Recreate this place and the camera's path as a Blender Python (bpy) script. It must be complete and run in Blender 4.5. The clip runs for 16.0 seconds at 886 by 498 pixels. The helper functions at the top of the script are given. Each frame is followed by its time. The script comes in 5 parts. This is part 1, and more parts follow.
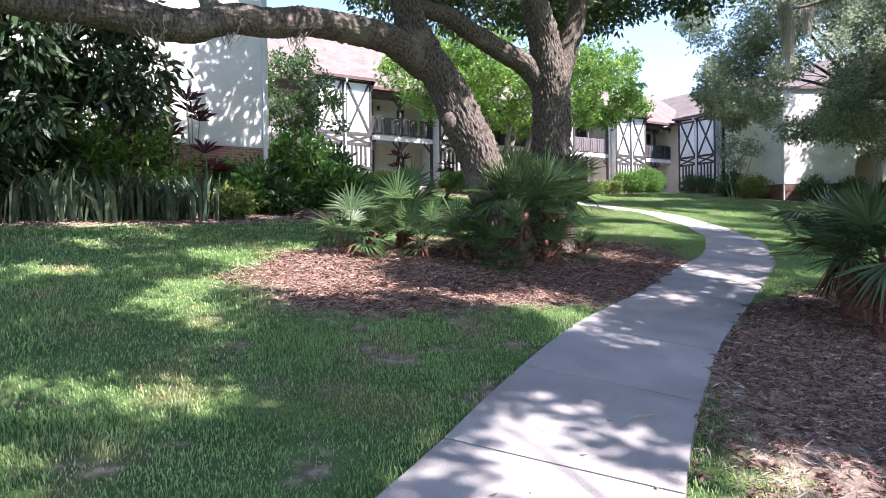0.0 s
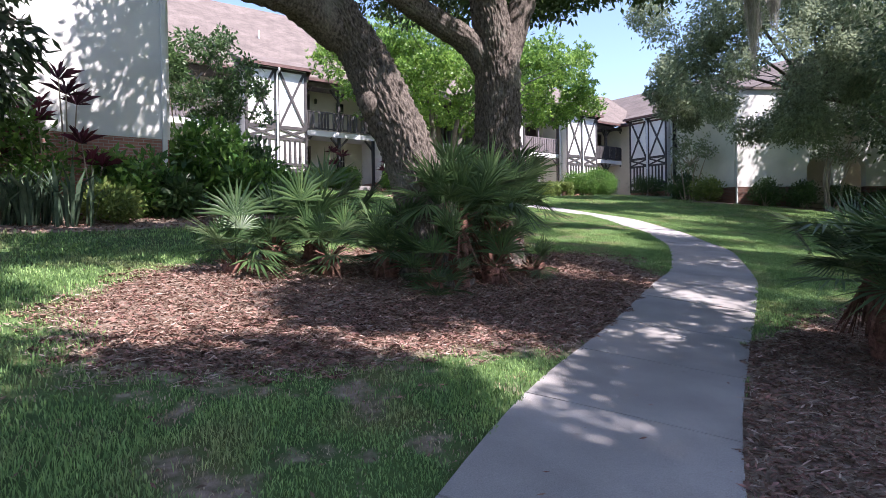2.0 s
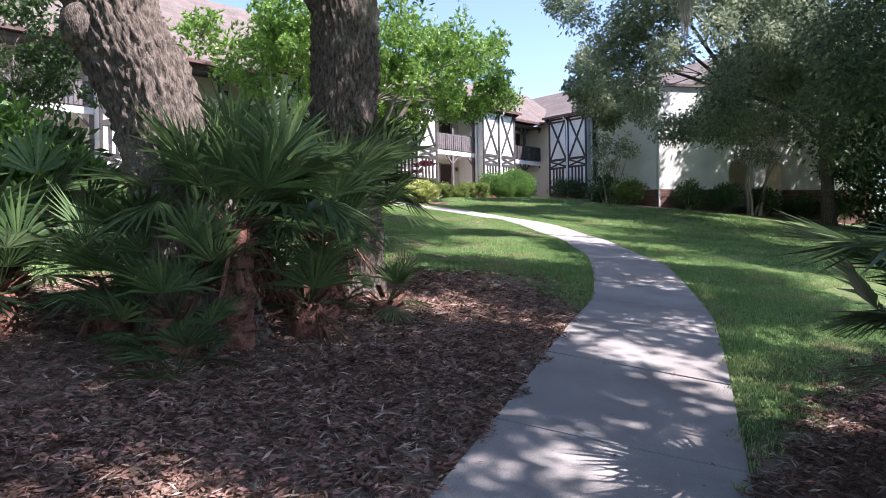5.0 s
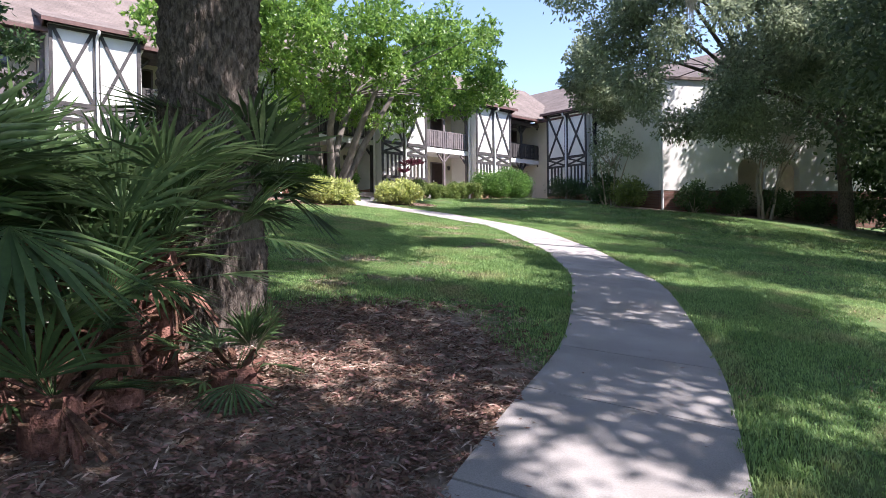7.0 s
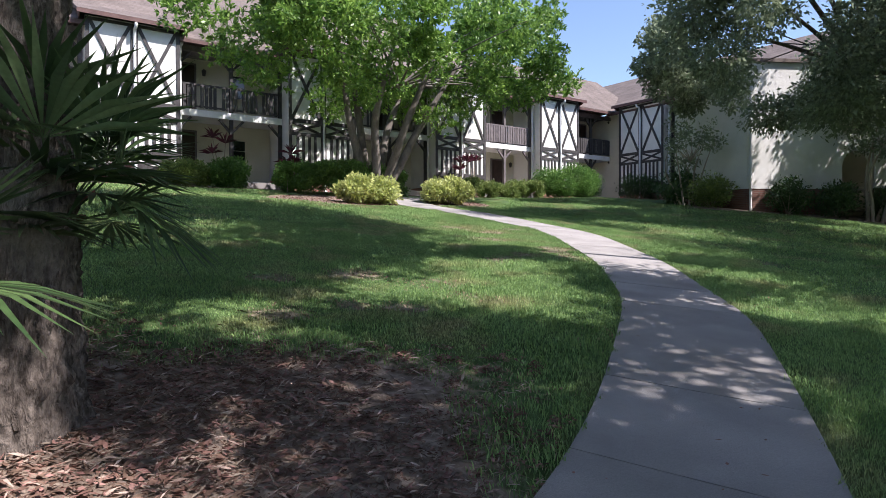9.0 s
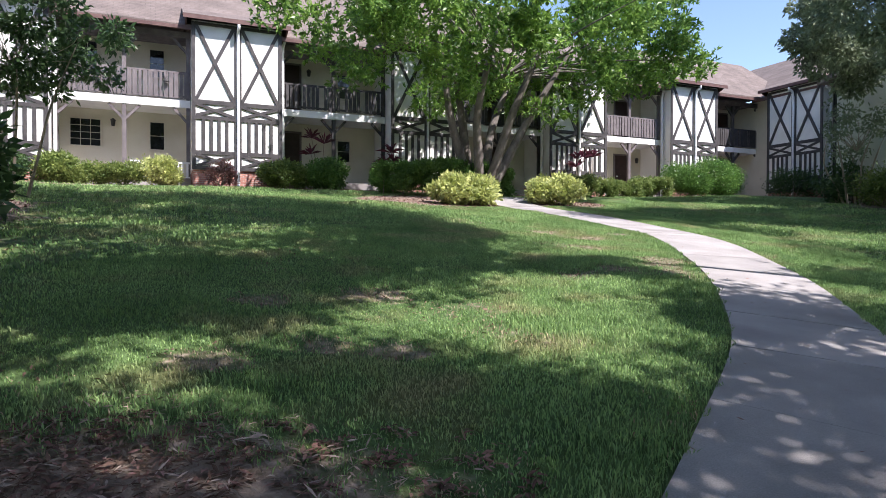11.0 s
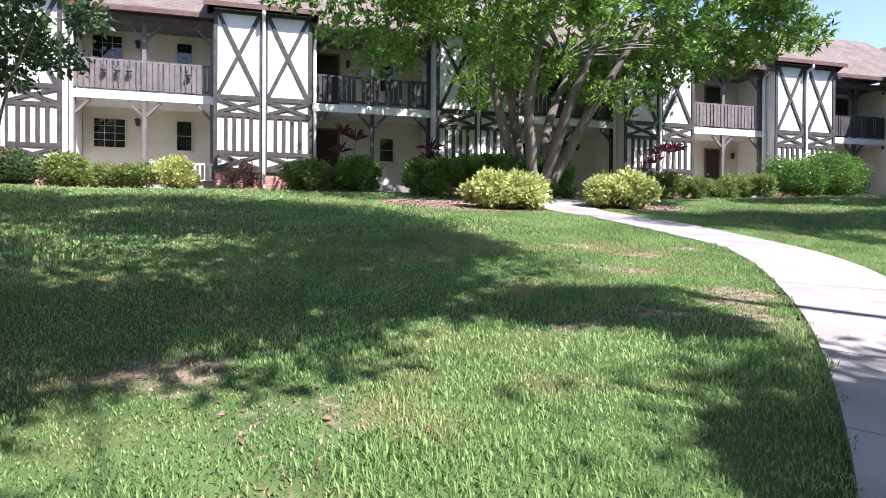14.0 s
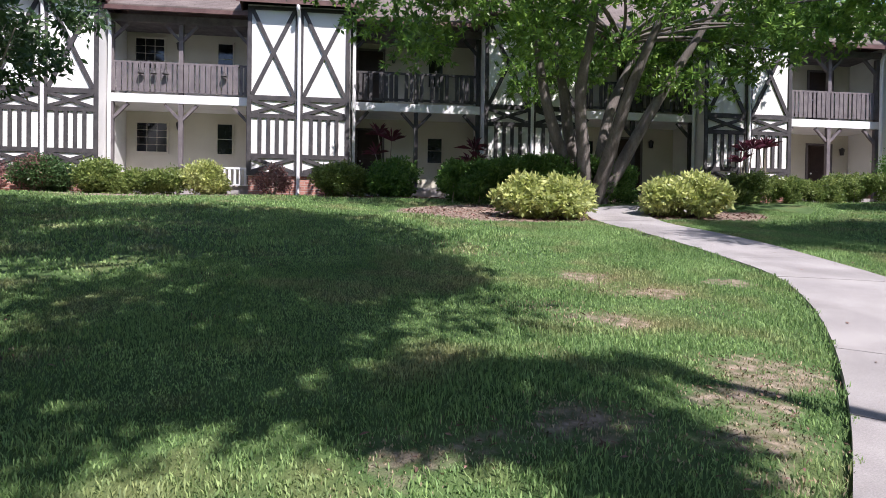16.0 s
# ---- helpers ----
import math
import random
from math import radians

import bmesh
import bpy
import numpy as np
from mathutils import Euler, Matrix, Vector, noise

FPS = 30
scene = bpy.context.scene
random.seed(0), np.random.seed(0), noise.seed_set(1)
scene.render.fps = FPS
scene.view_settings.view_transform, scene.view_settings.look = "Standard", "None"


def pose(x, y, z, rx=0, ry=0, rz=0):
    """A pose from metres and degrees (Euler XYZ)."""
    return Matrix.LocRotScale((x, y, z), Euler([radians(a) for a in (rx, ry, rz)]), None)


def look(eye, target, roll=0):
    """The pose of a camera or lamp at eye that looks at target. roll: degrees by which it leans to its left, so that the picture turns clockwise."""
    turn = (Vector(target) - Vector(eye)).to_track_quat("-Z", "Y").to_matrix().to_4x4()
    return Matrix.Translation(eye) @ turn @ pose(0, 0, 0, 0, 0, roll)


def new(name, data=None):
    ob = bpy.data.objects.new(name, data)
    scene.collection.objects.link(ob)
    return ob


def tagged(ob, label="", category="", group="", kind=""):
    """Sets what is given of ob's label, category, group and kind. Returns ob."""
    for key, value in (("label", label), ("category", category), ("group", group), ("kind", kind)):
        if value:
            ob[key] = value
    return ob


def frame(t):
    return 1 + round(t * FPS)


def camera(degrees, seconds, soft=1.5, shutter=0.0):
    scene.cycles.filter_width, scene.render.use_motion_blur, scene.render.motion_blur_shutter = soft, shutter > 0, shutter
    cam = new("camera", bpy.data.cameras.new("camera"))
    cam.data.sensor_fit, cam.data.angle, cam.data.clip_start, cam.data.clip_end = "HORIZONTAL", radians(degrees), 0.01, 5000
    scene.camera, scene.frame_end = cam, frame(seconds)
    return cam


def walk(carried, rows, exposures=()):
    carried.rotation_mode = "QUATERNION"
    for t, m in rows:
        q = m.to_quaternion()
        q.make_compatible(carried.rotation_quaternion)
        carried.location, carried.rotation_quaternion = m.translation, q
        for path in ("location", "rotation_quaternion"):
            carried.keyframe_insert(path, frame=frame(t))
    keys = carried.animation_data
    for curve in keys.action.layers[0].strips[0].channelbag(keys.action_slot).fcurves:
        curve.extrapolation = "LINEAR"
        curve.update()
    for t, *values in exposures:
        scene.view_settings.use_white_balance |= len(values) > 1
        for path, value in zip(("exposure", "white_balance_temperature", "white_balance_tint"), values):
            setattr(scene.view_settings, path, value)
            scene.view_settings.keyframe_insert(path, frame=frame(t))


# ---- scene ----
cam = camera(69.8, 16.0, soft=0.35)
PATH = [
    (0, (1.243, -0.188, 1.244), (2.297, 1.512, 1.218), -0.9),
    (0.5, (1.58, 0.261, 1.293), (2.64, 1.956, 1.266), -0.9),
    (1, (1.933, 0.683, 1.346), (3.014, 2.365, 1.319), -0.9),
    (1.5, (2.365, 1.083, 1.387), (3.5, 2.729, 1.362), -0.8),
    (2, (2.818, 1.485, 1.422), (4.0, 3.099, 1.395), -0.8),
    (2.5, (3.33, 1.851, 1.445), (4.58, 3.412, 1.418), -0.8),
    (3, (3.799, 2.177, 1.454), (5.077, 3.715, 1.428), -0.8),
    (3.5, (4.275, 2.522, 1.48), (5.588, 4.03, 1.455), -0.8),
    (4, (4.804, 2.869, 1.516), (6.138, 4.359, 1.493), -0.8),
    (4.5, (5.318, 3.235, 1.554), (6.665, 4.712, 1.531), -0.8),
    (5, (5.842, 3.552, 1.57), (7.202, 5.019, 1.549), -0.9),
    (7.5, (8.448, 4.827, 1.877), (9.784, 6.315, 1.848), -0.6),
    (8, (9.003, 5.153, 1.912), (10.287, 6.685, 1.884), -0.5),
    (8.5, (9.546, 5.454, 1.949), (10.79, 7.021, 1.921), -0.4),
    (9, (10.063, 5.729, 1.996), (11.229, 7.353, 1.968), -0.2),
    (9.5, (10.591, 6.014, 2.034), (11.687, 7.687, 2.007), -0.1),
    (10, (11.082, 6.203, 2.084), (12.079, 7.938, 2.055), -0.0),
    (12.5, (13.255, 8.123, 2.148), (13.863, 10.028, 2.131), 0.1),
    (13, (13.695, 8.5, 2.182), (14.274, 10.414, 2.165), 0.1),
    (13.5, (14.152, 8.854, 2.233), (14.723, 10.771, 2.215), 0.1),
    (14, (14.557, 9.187, 2.306), (15.085, 11.116, 2.29), 0.3),
    (14.5, (14.962, 9.591, 2.401), (15.397, 11.543, 2.381), 0.4),
    (15, (15.44, 9.94, 2.48), (15.78, 11.911, 2.457), 0.6),
    (15.5, (16.005, 10.31, 2.57), (16.267, 12.292, 2.544), 0.7),
    (16, (16.583, 10.699, 2.672), (16.811, 12.685, 2.647), 0.8),
]
LIGHTNESS = [(0, 1.87, 6180, 24), (1, 1.57, 6180, 24), (2, 1.37, 6180, 24), (3.5, 1.42, 6180, 24), (5, 1.42, 6180, 24), (7.5, 1.27, 6260, 21), (9.5, 0.75, 6210, 19), (10.2, 0.8, 6210, 19), (12.5, 1.35, 6110, 21), (14, 1.3, 6160, 21), (16, 0.65, 6110, 21)]
walk(cam, [(t, look(eye, target, roll)) for t, eye, target, roll in PATH], LIGHTNESS)

# ---- world, sun, exposure ----
SUN = Vector((0.34, -0.62, 0.86)).normalized()
world = bpy.data.worlds.new("sky")
scene.world = world
world.use_nodes = True
wn = world.node_tree
sky = wn.nodes.new("ShaderNodeTexSky")
sky.sky_type, sky.sun_disc = "NISHITA", False
sky.sun_elevation = math.asin(SUN.z)
sky.sun_rotation = math.atan2(SUN.x, SUN.y)
sky.air_density, sky.dust_density, sky.ozone_density = 1.0, 0.6, 1.5
wn.nodes["Background"].inputs[1].default_value = 0.13
wn.links.new(sky.outputs[0], wn.nodes["Background"].inputs[0])
sun_data = bpy.data.lights.new("sun", "SUN")
sun_data.energy, sun_data.angle, sun_data.color = 5.0, radians(0.53), (1.0, 0.95, 0.87)
sun = new("sun", sun_data)
sun.matrix_world = look(SUN * 60, (0, 0, 0))


# ---- materials ----
def material(name, base, base2, scale=4.0, rough=0.8, bump=0.2, fine=60.0, spec=0.3, island=0.0, rand=0.0, metal=0.0, trans=0.0, stretch=(1, 1, 1), third=None, third_scale=0.6, third_at=(0.5, 0.65)):
    """Two colours mixed by a coarse noise, a fine grain, an optional third colour in large stains, and relief."""
    m = bpy.data.materials.new(name)
    m.use_nodes = True
    t = m.node_tree
    n, l = t.nodes, t.links
    b = n["Principled BSDF"]
    geo = n.new("ShaderNodeNewGeometry")
    mp = n.new("ShaderNodeMapping")
    mp.inputs["Scale"].default_value = stretch
    l.new(geo.outputs["Position"], mp.inputs["Vector"])
    a = n.new("ShaderNodeTexNoise")
    a.inputs["Scale"].default_value, a.inputs["Detail"].default_value = scale, 6
    f = n.new("ShaderNodeTexNoise")
    f.inputs["Scale"].default_value, f.inputs["Detail"].default_value = fine, 3
    for x in (a, f):
        l.new(mp.outputs[0], x.inputs["Vector"])
    r = n.new("ShaderNodeValToRGB")
    r.color_ramp.elements[0].position, r.color_ramp.elements[1].position = 0.35, 0.65
    r.color_ramp.elements[0].color, r.color_ramp.elements[1].color = (*base, 1), (*base2, 1)
    l.new(a.outputs["Fac"], r.inputs[0])
    col = r.outputs[0]
    if third:
        g = n.new("ShaderNodeTexNoise")
        g.inputs["Scale"].default_value, g.inputs["Detail"].default_value = third_scale, 5
        l.new(geo.outputs["Position"], g.inputs["Vector"])
        mr = n.new("ShaderNodeMapRange")
        mr.inputs[1].default_value, mr.inputs[2].default_value = third_at
        l.new(g.outputs["Fac"], mr.inputs[0])
        mx3 = n.new("ShaderNodeMix")
        mx3.data_type = "RGBA"
        l.new(mr.outputs[0], mx3.inputs[0])
        l.new(col, mx3.inputs[6])
        mx3.inputs[7].default_value = (*third, 1)
        col = mx3.outputs[2]
    mx = n.new("ShaderNodeMix")
    mx.data_type, mx.blend_type = "RGBA", "OVERLAY"
    mx.inputs[0].default_value = 0.35
    l.new(col, mx.inputs[6])
    l.new(f.outputs["Fac"], mx.inputs[7])
    col = mx.outputs[2]
    if island or rand:
        hs = n.new("ShaderNodeHueSaturation")
        src = geo.outputs["Random Per Island"]
        if rand:
            src = n.new("ShaderNodeObjectInfo").outputs["Random"]
        v = n.new("ShaderNodeMapRange")
        amount = island or rand
        v.inputs[3].default_value, v.inputs[4].default_value = 1 - amount, 1 + amount
        l.new(src, v.inputs[0])
        l.new(v.outputs[0], hs.inputs["Value"])
        hh = n.new("ShaderNodeMapRange")
        hh.inputs[3].default_value, hh.inputs[4].default_value = 0.5 + amount * 0.04, 0.5 - amount * 0.05
        l.new(src, hh.inputs[0])
        l.new(hh.outputs[0], hs.inputs["Hue"])
        l.new(col, hs.inputs["Color"])
        col = hs.outputs[0]
    l.new(col, b.inputs["Base Color"])
    b.inputs["Roughness"].default_value = rough
    b.inputs["Metallic"].default_value = metal
    b.inputs["Specular IOR Level"].default_value = spec
    if bump:
        bp = n.new("ShaderNodeBump")
        bp.inputs["Strength"].default_value, bp.inputs["Distance"].default_value = bump, 0.02
        ad = n.new("ShaderNodeMath")
        ad.operation = "ADD"
        l.new(a.outputs["Fac"], ad.inputs[0])
        l.new(f.outputs["Fac"], ad.inputs[1])
        l.new(ad.outputs[0], bp.inputs["Height"])
        l.new(bp.outputs[0], b.inputs["Normal"])
    if trans:
        tl = n.new("ShaderNodeBsdfTranslucent")
        br = n.new("ShaderNodeBrightContrast")
        l.new(col, br.inputs[0])
        br.inputs[1].default_value = 0.02
        l.new(br.outputs[0], tl.inputs[0])
        ms = n.new("ShaderNodeMixShader")
        ms.inputs[0].default_value = trans
        l.new(b.outputs[0], ms.inputs[1])
        l.new(tl.outputs[0], ms.inputs[2])
        l.new(ms.outputs[0], n["Material Output"].inputs[0])
    return m


def brick_material(name, c1, c2, mortar, width, row, gap=0.008, rough=0.85, flat=False):
    """Courses laid over upright faces, or over a slope seen from above (flat)."""
    m = bpy.data.materials.new(name)
    m.use_nodes = True
    t = m.node_tree
    n, l = t.nodes, t.links
    b = n["Principled BSDF"]
    geo = n.new("ShaderNodeNewGeometry")
    sp = n.new("ShaderNodeSeparateXYZ")
    l.new(geo.outputs["Position"], sp.inputs[0])
    ad = n.new("ShaderNodeMath")
    ad.operation = "ADD"
    l.new(sp.outputs[0], ad.inputs[0])
    if not flat:
        l.new(sp.outputs[1], ad.inputs[1])
    else:
        ad.inputs[1].default_value = 0
    cb = n.new("ShaderNodeCombineXYZ")
    l.new(ad.outputs[0], cb.inputs[0])
    l.new(sp.outputs[2], cb.inputs[1])
    br = n.new("ShaderNodeTexBrick")
    br.inputs["Scale"].default_value = 1
    br.inputs["Brick Width"].default_value, br.inputs["Row Height"].default_value = width, row
    br.inputs["Mortar Size"].default_value = gap
    br.inputs["Color1"].default_value, br.inputs["Color2"].default_value, br.inputs["Mortar"].default_value = (*c1, 1), (*c2, 1), (*mortar, 1)
    l.new(cb.outputs[0], br.inputs["Vector"])
    a = n.new("ShaderNodeTexNoise")
    a.inputs["Scale"].default_value, a.inputs["Detail"].default_value = 1.3, 8
    l.new(geo.outputs["Position"], a.inputs["Vector"])
    mx = n.new("ShaderNodeMix")
    mx.data_type, mx.blend_type = "RGBA", "OVERLAY"
    mx.inputs[0].default_value = 0.5
    l.new(br.outputs["Color"], mx.inputs[6])
    l.new(a.outputs["Fac"], mx.inputs[7])
    l.new(mx.outputs[2], b.inputs["Base Color"])
    b.inputs["Roughness"].default_value = rough
    b.inputs["Specular IOR Level"].default_value = 0.2
    bp = n.new("ShaderNodeBump")
    bp.inputs["Strength"].default_value, bp.inputs["Distance"].default_value = 0.5, 0.01
    bp.invert = True
    l.new(br.outputs["Fac"], bp.inputs["Height"])
    l.new(bp.outputs[0], b.inputs["Normal"])
    return m


STUCCO = material("white stucco", (0.74, 0.73, 0.70), (0.82, 0.81, 0.78), 1.2, 0.9, 0.35, 90, third=(0.60, 0.59, 0.56), third_scale=0.5, third_at=(0.55, 0.8))
CREAM = material("cream wall paint", (0.60, 0.56, 0.46), (0.66, 0.62, 0.52), 1.5, 0.85, 0.15, 80)
TIMBER = material("dark stained timber", (0.045, 0.042, 0.045), (0.075, 0.07, 0.07), 6, 0.7, 0.3, 70)
GREYWOOD = material("weathered grey timber", (0.125, 0.11, 0.116), (0.185, 0.162, 0.165), 5, 0.8, 0.3, 60)
WHITE = material("white painted metal", (0.72, 0.72, 0.72), (0.8, 0.8, 0.8), 3, 0.45, 0.05, 40)
FASCIA = material("brown painted fascia", (0.10, 0.055, 0.05), (0.14, 0.08, 0.07), 4, 0.6, 0.1, 50)
GLASS = material("dark window glass", (0.012, 0.014, 0.016), (0.02, 0.022, 0.025), 1, 0.06, 0.0, 20, spec=0.6)
DOOR = material("dark brown door paint", (0.035, 0.022, 0.018), (0.05, 0.03, 0.025), 4, 0.5, 0.1, 50)
BRICK = brick_material("red brick", (0.34, 0.15, 0.115), (0.42, 0.21, 0.165), (0.42, 0.36, 0.32), 0.21, 0.075)
# a darker brick colour for the arched building's foot
DARKBRICK = brick_material("dark brown brick", (0.15, 0.075, 0.06), (0.21, 0.11, 0.085), (0.17, 0.14, 0.125), 0.21, 0.075)
ROOF = brick_material("brown shingle", (0.150, 0.122, 0.108), (0.185, 0.152, 0.135), (0.11, 0.09, 0.08), 0.33, 0.09, 0.006, flat=True)
STRAW = material("dry straw-coloured grass", (0.26, 0.215, 0.13), (0.40, 0.34, 0.22), 3, 0.9, 0, 40, island=0.35)
CONCRETE = material("worn concrete", (0.285, 0.268, 0.26), (0.36, 0.34, 0.328), 1.6, 0.9, 0.3, 120, third=(0.225, 0.208, 0.20), third_scale=0.9, third_at=(0.5, 0.75), rand=0.06)
SOIL = material("dark soil", (0.10, 0.075, 0.055), (0.16, 0.12, 0.09), 6, 0.95, 0.5, 60)
BARK = material("grey oak bark", (0.05, 0.04, 0.034), (0.19, 0.158, 0.135), 32, 0.95, 0.8, 110, stretch=(1, 1, 0.4), third=(0.24, 0.22, 0.185), third_scale=1.6, third_at=(0.55, 0.75))
PALEBARK = material("pale smooth bark", (0.30, 0.25, 0.20), (0.42, 0.36, 0.30), 5, 0.85, 0.4, 40, stretch=(1, 1, 0.4))
HUSK = material("red brown palm fibre", (0.085, 0.042, 0.030), (0.21, 0.115, 0.08), 14, 0.95, 0.8, 70, island=0.4)
MOSS = material("grey hanging moss", (0.30, 0.29, 0.26), (0.42, 0.40, 0.36), 6, 0.95, 0.1, 40, island=0.2, trans=0.5)
TANBARK = material("grey smooth bark", (0.12, 0.105, 0.092), (0.21, 0.185, 0.165), 5, 0.85, 0.5, 40, stretch=(1, 1, 0.4))
OAKLEAF = material("oak foliage", (0.042, 0.080, 0.024), (0.080, 0.13, 0.042), 1.2, 0.5, 0, 30, spec=0.4, island=0.35, trans=0.4)
GREYLEAF = material("grey green foliage", (0.17, 0.215, 0.13), (0.29, 0.345, 0.22), 1.2, 0.65, 0, 30, spec=0.25, island=0.3, trans=0.5)
BRIGHTLEAF = material("bright green foliage", (0.095, 0.21, 0.034), (0.25, 0.42, 0.078), 1.6, 0.4, 0, 30, spec=0.5, island=0.4, trans=0.42)
DARKLEAF = material("glossy dark foliage", (0.024, 0.050, 0.022), (0.048, 0.085, 0.036), 2, 0.35, 0, 30, spec=0.5, island=0.35, trans=0.2)
SHRUBLEAF = material("shrub foliage", (0.07, 0.16, 0.03), (0.125, 0.25, 0.05), 2, 0.45, 0, 30, spec=0.4, island=0.35, trans=0.35)
HEDGELEAF = material("dark hedge foliage", (0.04, 0.09, 0.028), (0.08, 0.15, 0.048), 2, 0.45, 0, 30, spec=0.4, island=0.35, trans=0.35)
YELLOWLEAF = material("yellow green foliage", (0.36, 0.42, 0.12), (0.58, 0.62, 0.27), 3, 0.45, 0, 30, spec=0.4, island=0.35, trans=0.4)
PALESHRUB = material("light green foliage", (0.13, 0.20, 0.05), (0.24, 0.31, 0.09), 3, 0.45, 0, 30, spec=0.4, island=0.35, trans=0.4)
REDLEAF = material("red purple foliage", (0.075, 0.016, 0.028), (0.16, 0.032, 0.055), 3, 0.4, 0, 30, spec=0.4, island=0.4, trans=0.4)
MIDLEAF = material("mid green oak foliage", (0.062, 0.10, 0.045), (0.11, 0.155, 0.075), 1.2, 0.5, 0, 30, spec=0.4, island=0.35, trans=0.4)
RUSTLEAF = material("rusty red foliage", (0.16, 0.075, 0.07), (0.28, 0.16, 0.14), 3, 0.5, 0, 30, spec=0.3, island=0.4, trans=0.4)
PURPLELEAF = material("dark purple foliage", (0.06, 0.02, 0.04), (0.14, 0.04, 0.075), 3, 0.4, 0, 30, spec=0.4, island=0.4, trans=0.2)
BROADLEAF = material("broad shrub leaf", (0.07, 0.175, 0.034), (0.14, 0.285, 0.055), 2, 0.35, 0, 30, spec=0.5, island=0.45, trans=0.35)
PALMLEAF = material("fan palm leaf", (0.048, 0.098, 0.036), (0.090, 0.158, 0.056), 3, 0.38, 0, 40, spec=0.5, island=0.35, trans=0.3)
PALMLIGHT = material("pale fan palm leaf", (0.11, 0.19, 0.085), (0.17, 0.26, 0.12), 3, 0.38, 0, 40, spec=0.5, island=0.35, trans=0.35)
STRAPLEAF = material("strap leaf", (0.034, 0.066, 0.040), (0.095, 0.14, 0.088), 7, 0.4, 0, 40, spec=0.5, island=0.5, trans=0.25)
GRASS = material("lawn grass", (0.178, 0.303, 0.102), (0.288, 0.44, 0.165), 0.9, 0.6, 0, 30, spec=0.25, island=0.36, trans=0.4, third=(0.38, 0.36, 0.19), third_scale=1.1, third_at=(0.52, 0.76))
LITTER = material("fallen leaves and mulch", (0.13, 0.072, 0.053), (0.29, 0.18, 0.138), 8, 0.9, 0.0, 50, island=0.45)
PALELITTER = material("dry leaf strips", (0.27, 0.20, 0.155), (0.46, 0.37, 0.30), 8, 0.9, 0.0, 50, island=0.4)


# ---- helpers for shapes ----
def box(bm, x0, x1, y0, y1, z0, z1):
    v = [bm.verts.new(c) for c in ((x0, y0, z0), (x1, y0, z0), (x1, y1, z0), (x0, y1, z0), (x0, y0, z1), (x1, y0, z1), (x1, y1, z1), (x0, y1, z1))]
    for f in ((3, 2, 1, 0), (4, 5, 6, 7), (0, 1, 5, 4), (1, 2, 6, 5), (2, 3, 7, 6), (3, 0, 4, 7)):
        bm.faces.new([v[i] for i in f])


def bar(bm, p, q, w, d, up=(0, -1, 0)):
    """A squared timber from p to q, w wide across and d deep along up."""
    p, q, up = Vector(p), Vector(q), Vector(up)
    axis = (q - p).normalized()
    side = axis.cross(up).normalized() * (w / 2)
    deep = up.normalized() * (d / 2)
    v = [bm.verts.new(c + a * side + b * deep) for c in (p, q) for a, b in ((-1, -1), (1, -1), (1, 1), (-1, 1))]
    for f in ((0, 1, 2, 3), (7, 6, 5, 4), (0, 4, 5, 1), (1, 5, 6, 2), (2, 6, 7, 3), (3, 7, 4, 0)):
        bm.faces.new([v[i] for i in f])
    bmesh.ops.recalc_face_normals(bm, faces=bm.faces)


def prism(bm, outline, axis, a, b):
    """A flat outline of (u, z) drawn out along x (axis 0) or y (axis 1) from a to b."""
    put = (lambda u, z, s: (s, u, z)) if axis == 0 else (lambda u, z, s: (u, s, z))
    lo = [bm.verts.new(put(u, z, a)) for u, z in outline]
    hi = [bm.verts.new(put(u, z, b)) for u, z in outline]
    bm.faces.new(lo)
    bm.faces.new(hi[::-1])
    for i in range(len(lo)):
        k = (i + 1) % len(lo)
        bm.faces.new((lo[i], hi[i], hi[k], lo[k]))
    bmesh.ops.recalc_face_normals(bm, faces=bm.faces)


def tube(bm, points, radii, sides=10, rough=0.0):
    """A tapered limb through points; rough: how far its skin is uneven."""
    pts = [Vector(p) for p in points]
    fine, rad = [], []
    for i in range(len(pts) - 1):
        a, b, c, d = pts[max(i - 1, 0)], pts[i], pts[i + 1], pts[min(i + 2, len(pts) - 1)]
        steps = max(2, int((c - b).length / max(radii[i] * 0.9, 0.08)))
        steps = min(steps, 12)
        for s in range(steps):
            u = s / steps
            fine.append(0.5 * ((2 * b) + (c - a) * u + (2 * a - 5 * b + 4 * c - d) * u * u + (3 * b - a - 3 * c + d) * u ** 3))
            rad.append(radii[i] * (1 - u) + radii[i + 1] * u)
    fine.append(pts[-1])
    rad.append(radii[-1])
    rings, side = [], Vector((1, 0.2, 0.1))
    for i, p in enumerate(fine):
        axis = (fine[min(i + 1, len(fine) - 1)] - fine[max(i - 1, 0)]).normalized()
        side = (side - axis * side.dot(axis)).normalized()
        other = axis.cross(side)
        ring = []
        for k in range(sides):
            a = 2 * math.pi * k / sides
            dirn = side * math.cos(a) + other * math.sin(a)
            r = rad[i] * (1 + rough * (noise.noise(p * 1.7 + dirn * 1.3) + 0.5 * noise.noise(p * 5 + dirn * 3)))
            ring.append(bm.verts.new(p + dirn * r))
        rings.append(ring)
    for lo, hi in zip(rings, rings[1:]):
        for k in range(sides):
            bm.faces.new((lo[k], lo[(k + 1) % sides], hi[(k + 1) % sides], hi[k])).smooth = True
    bm.faces.new(rings[-1])


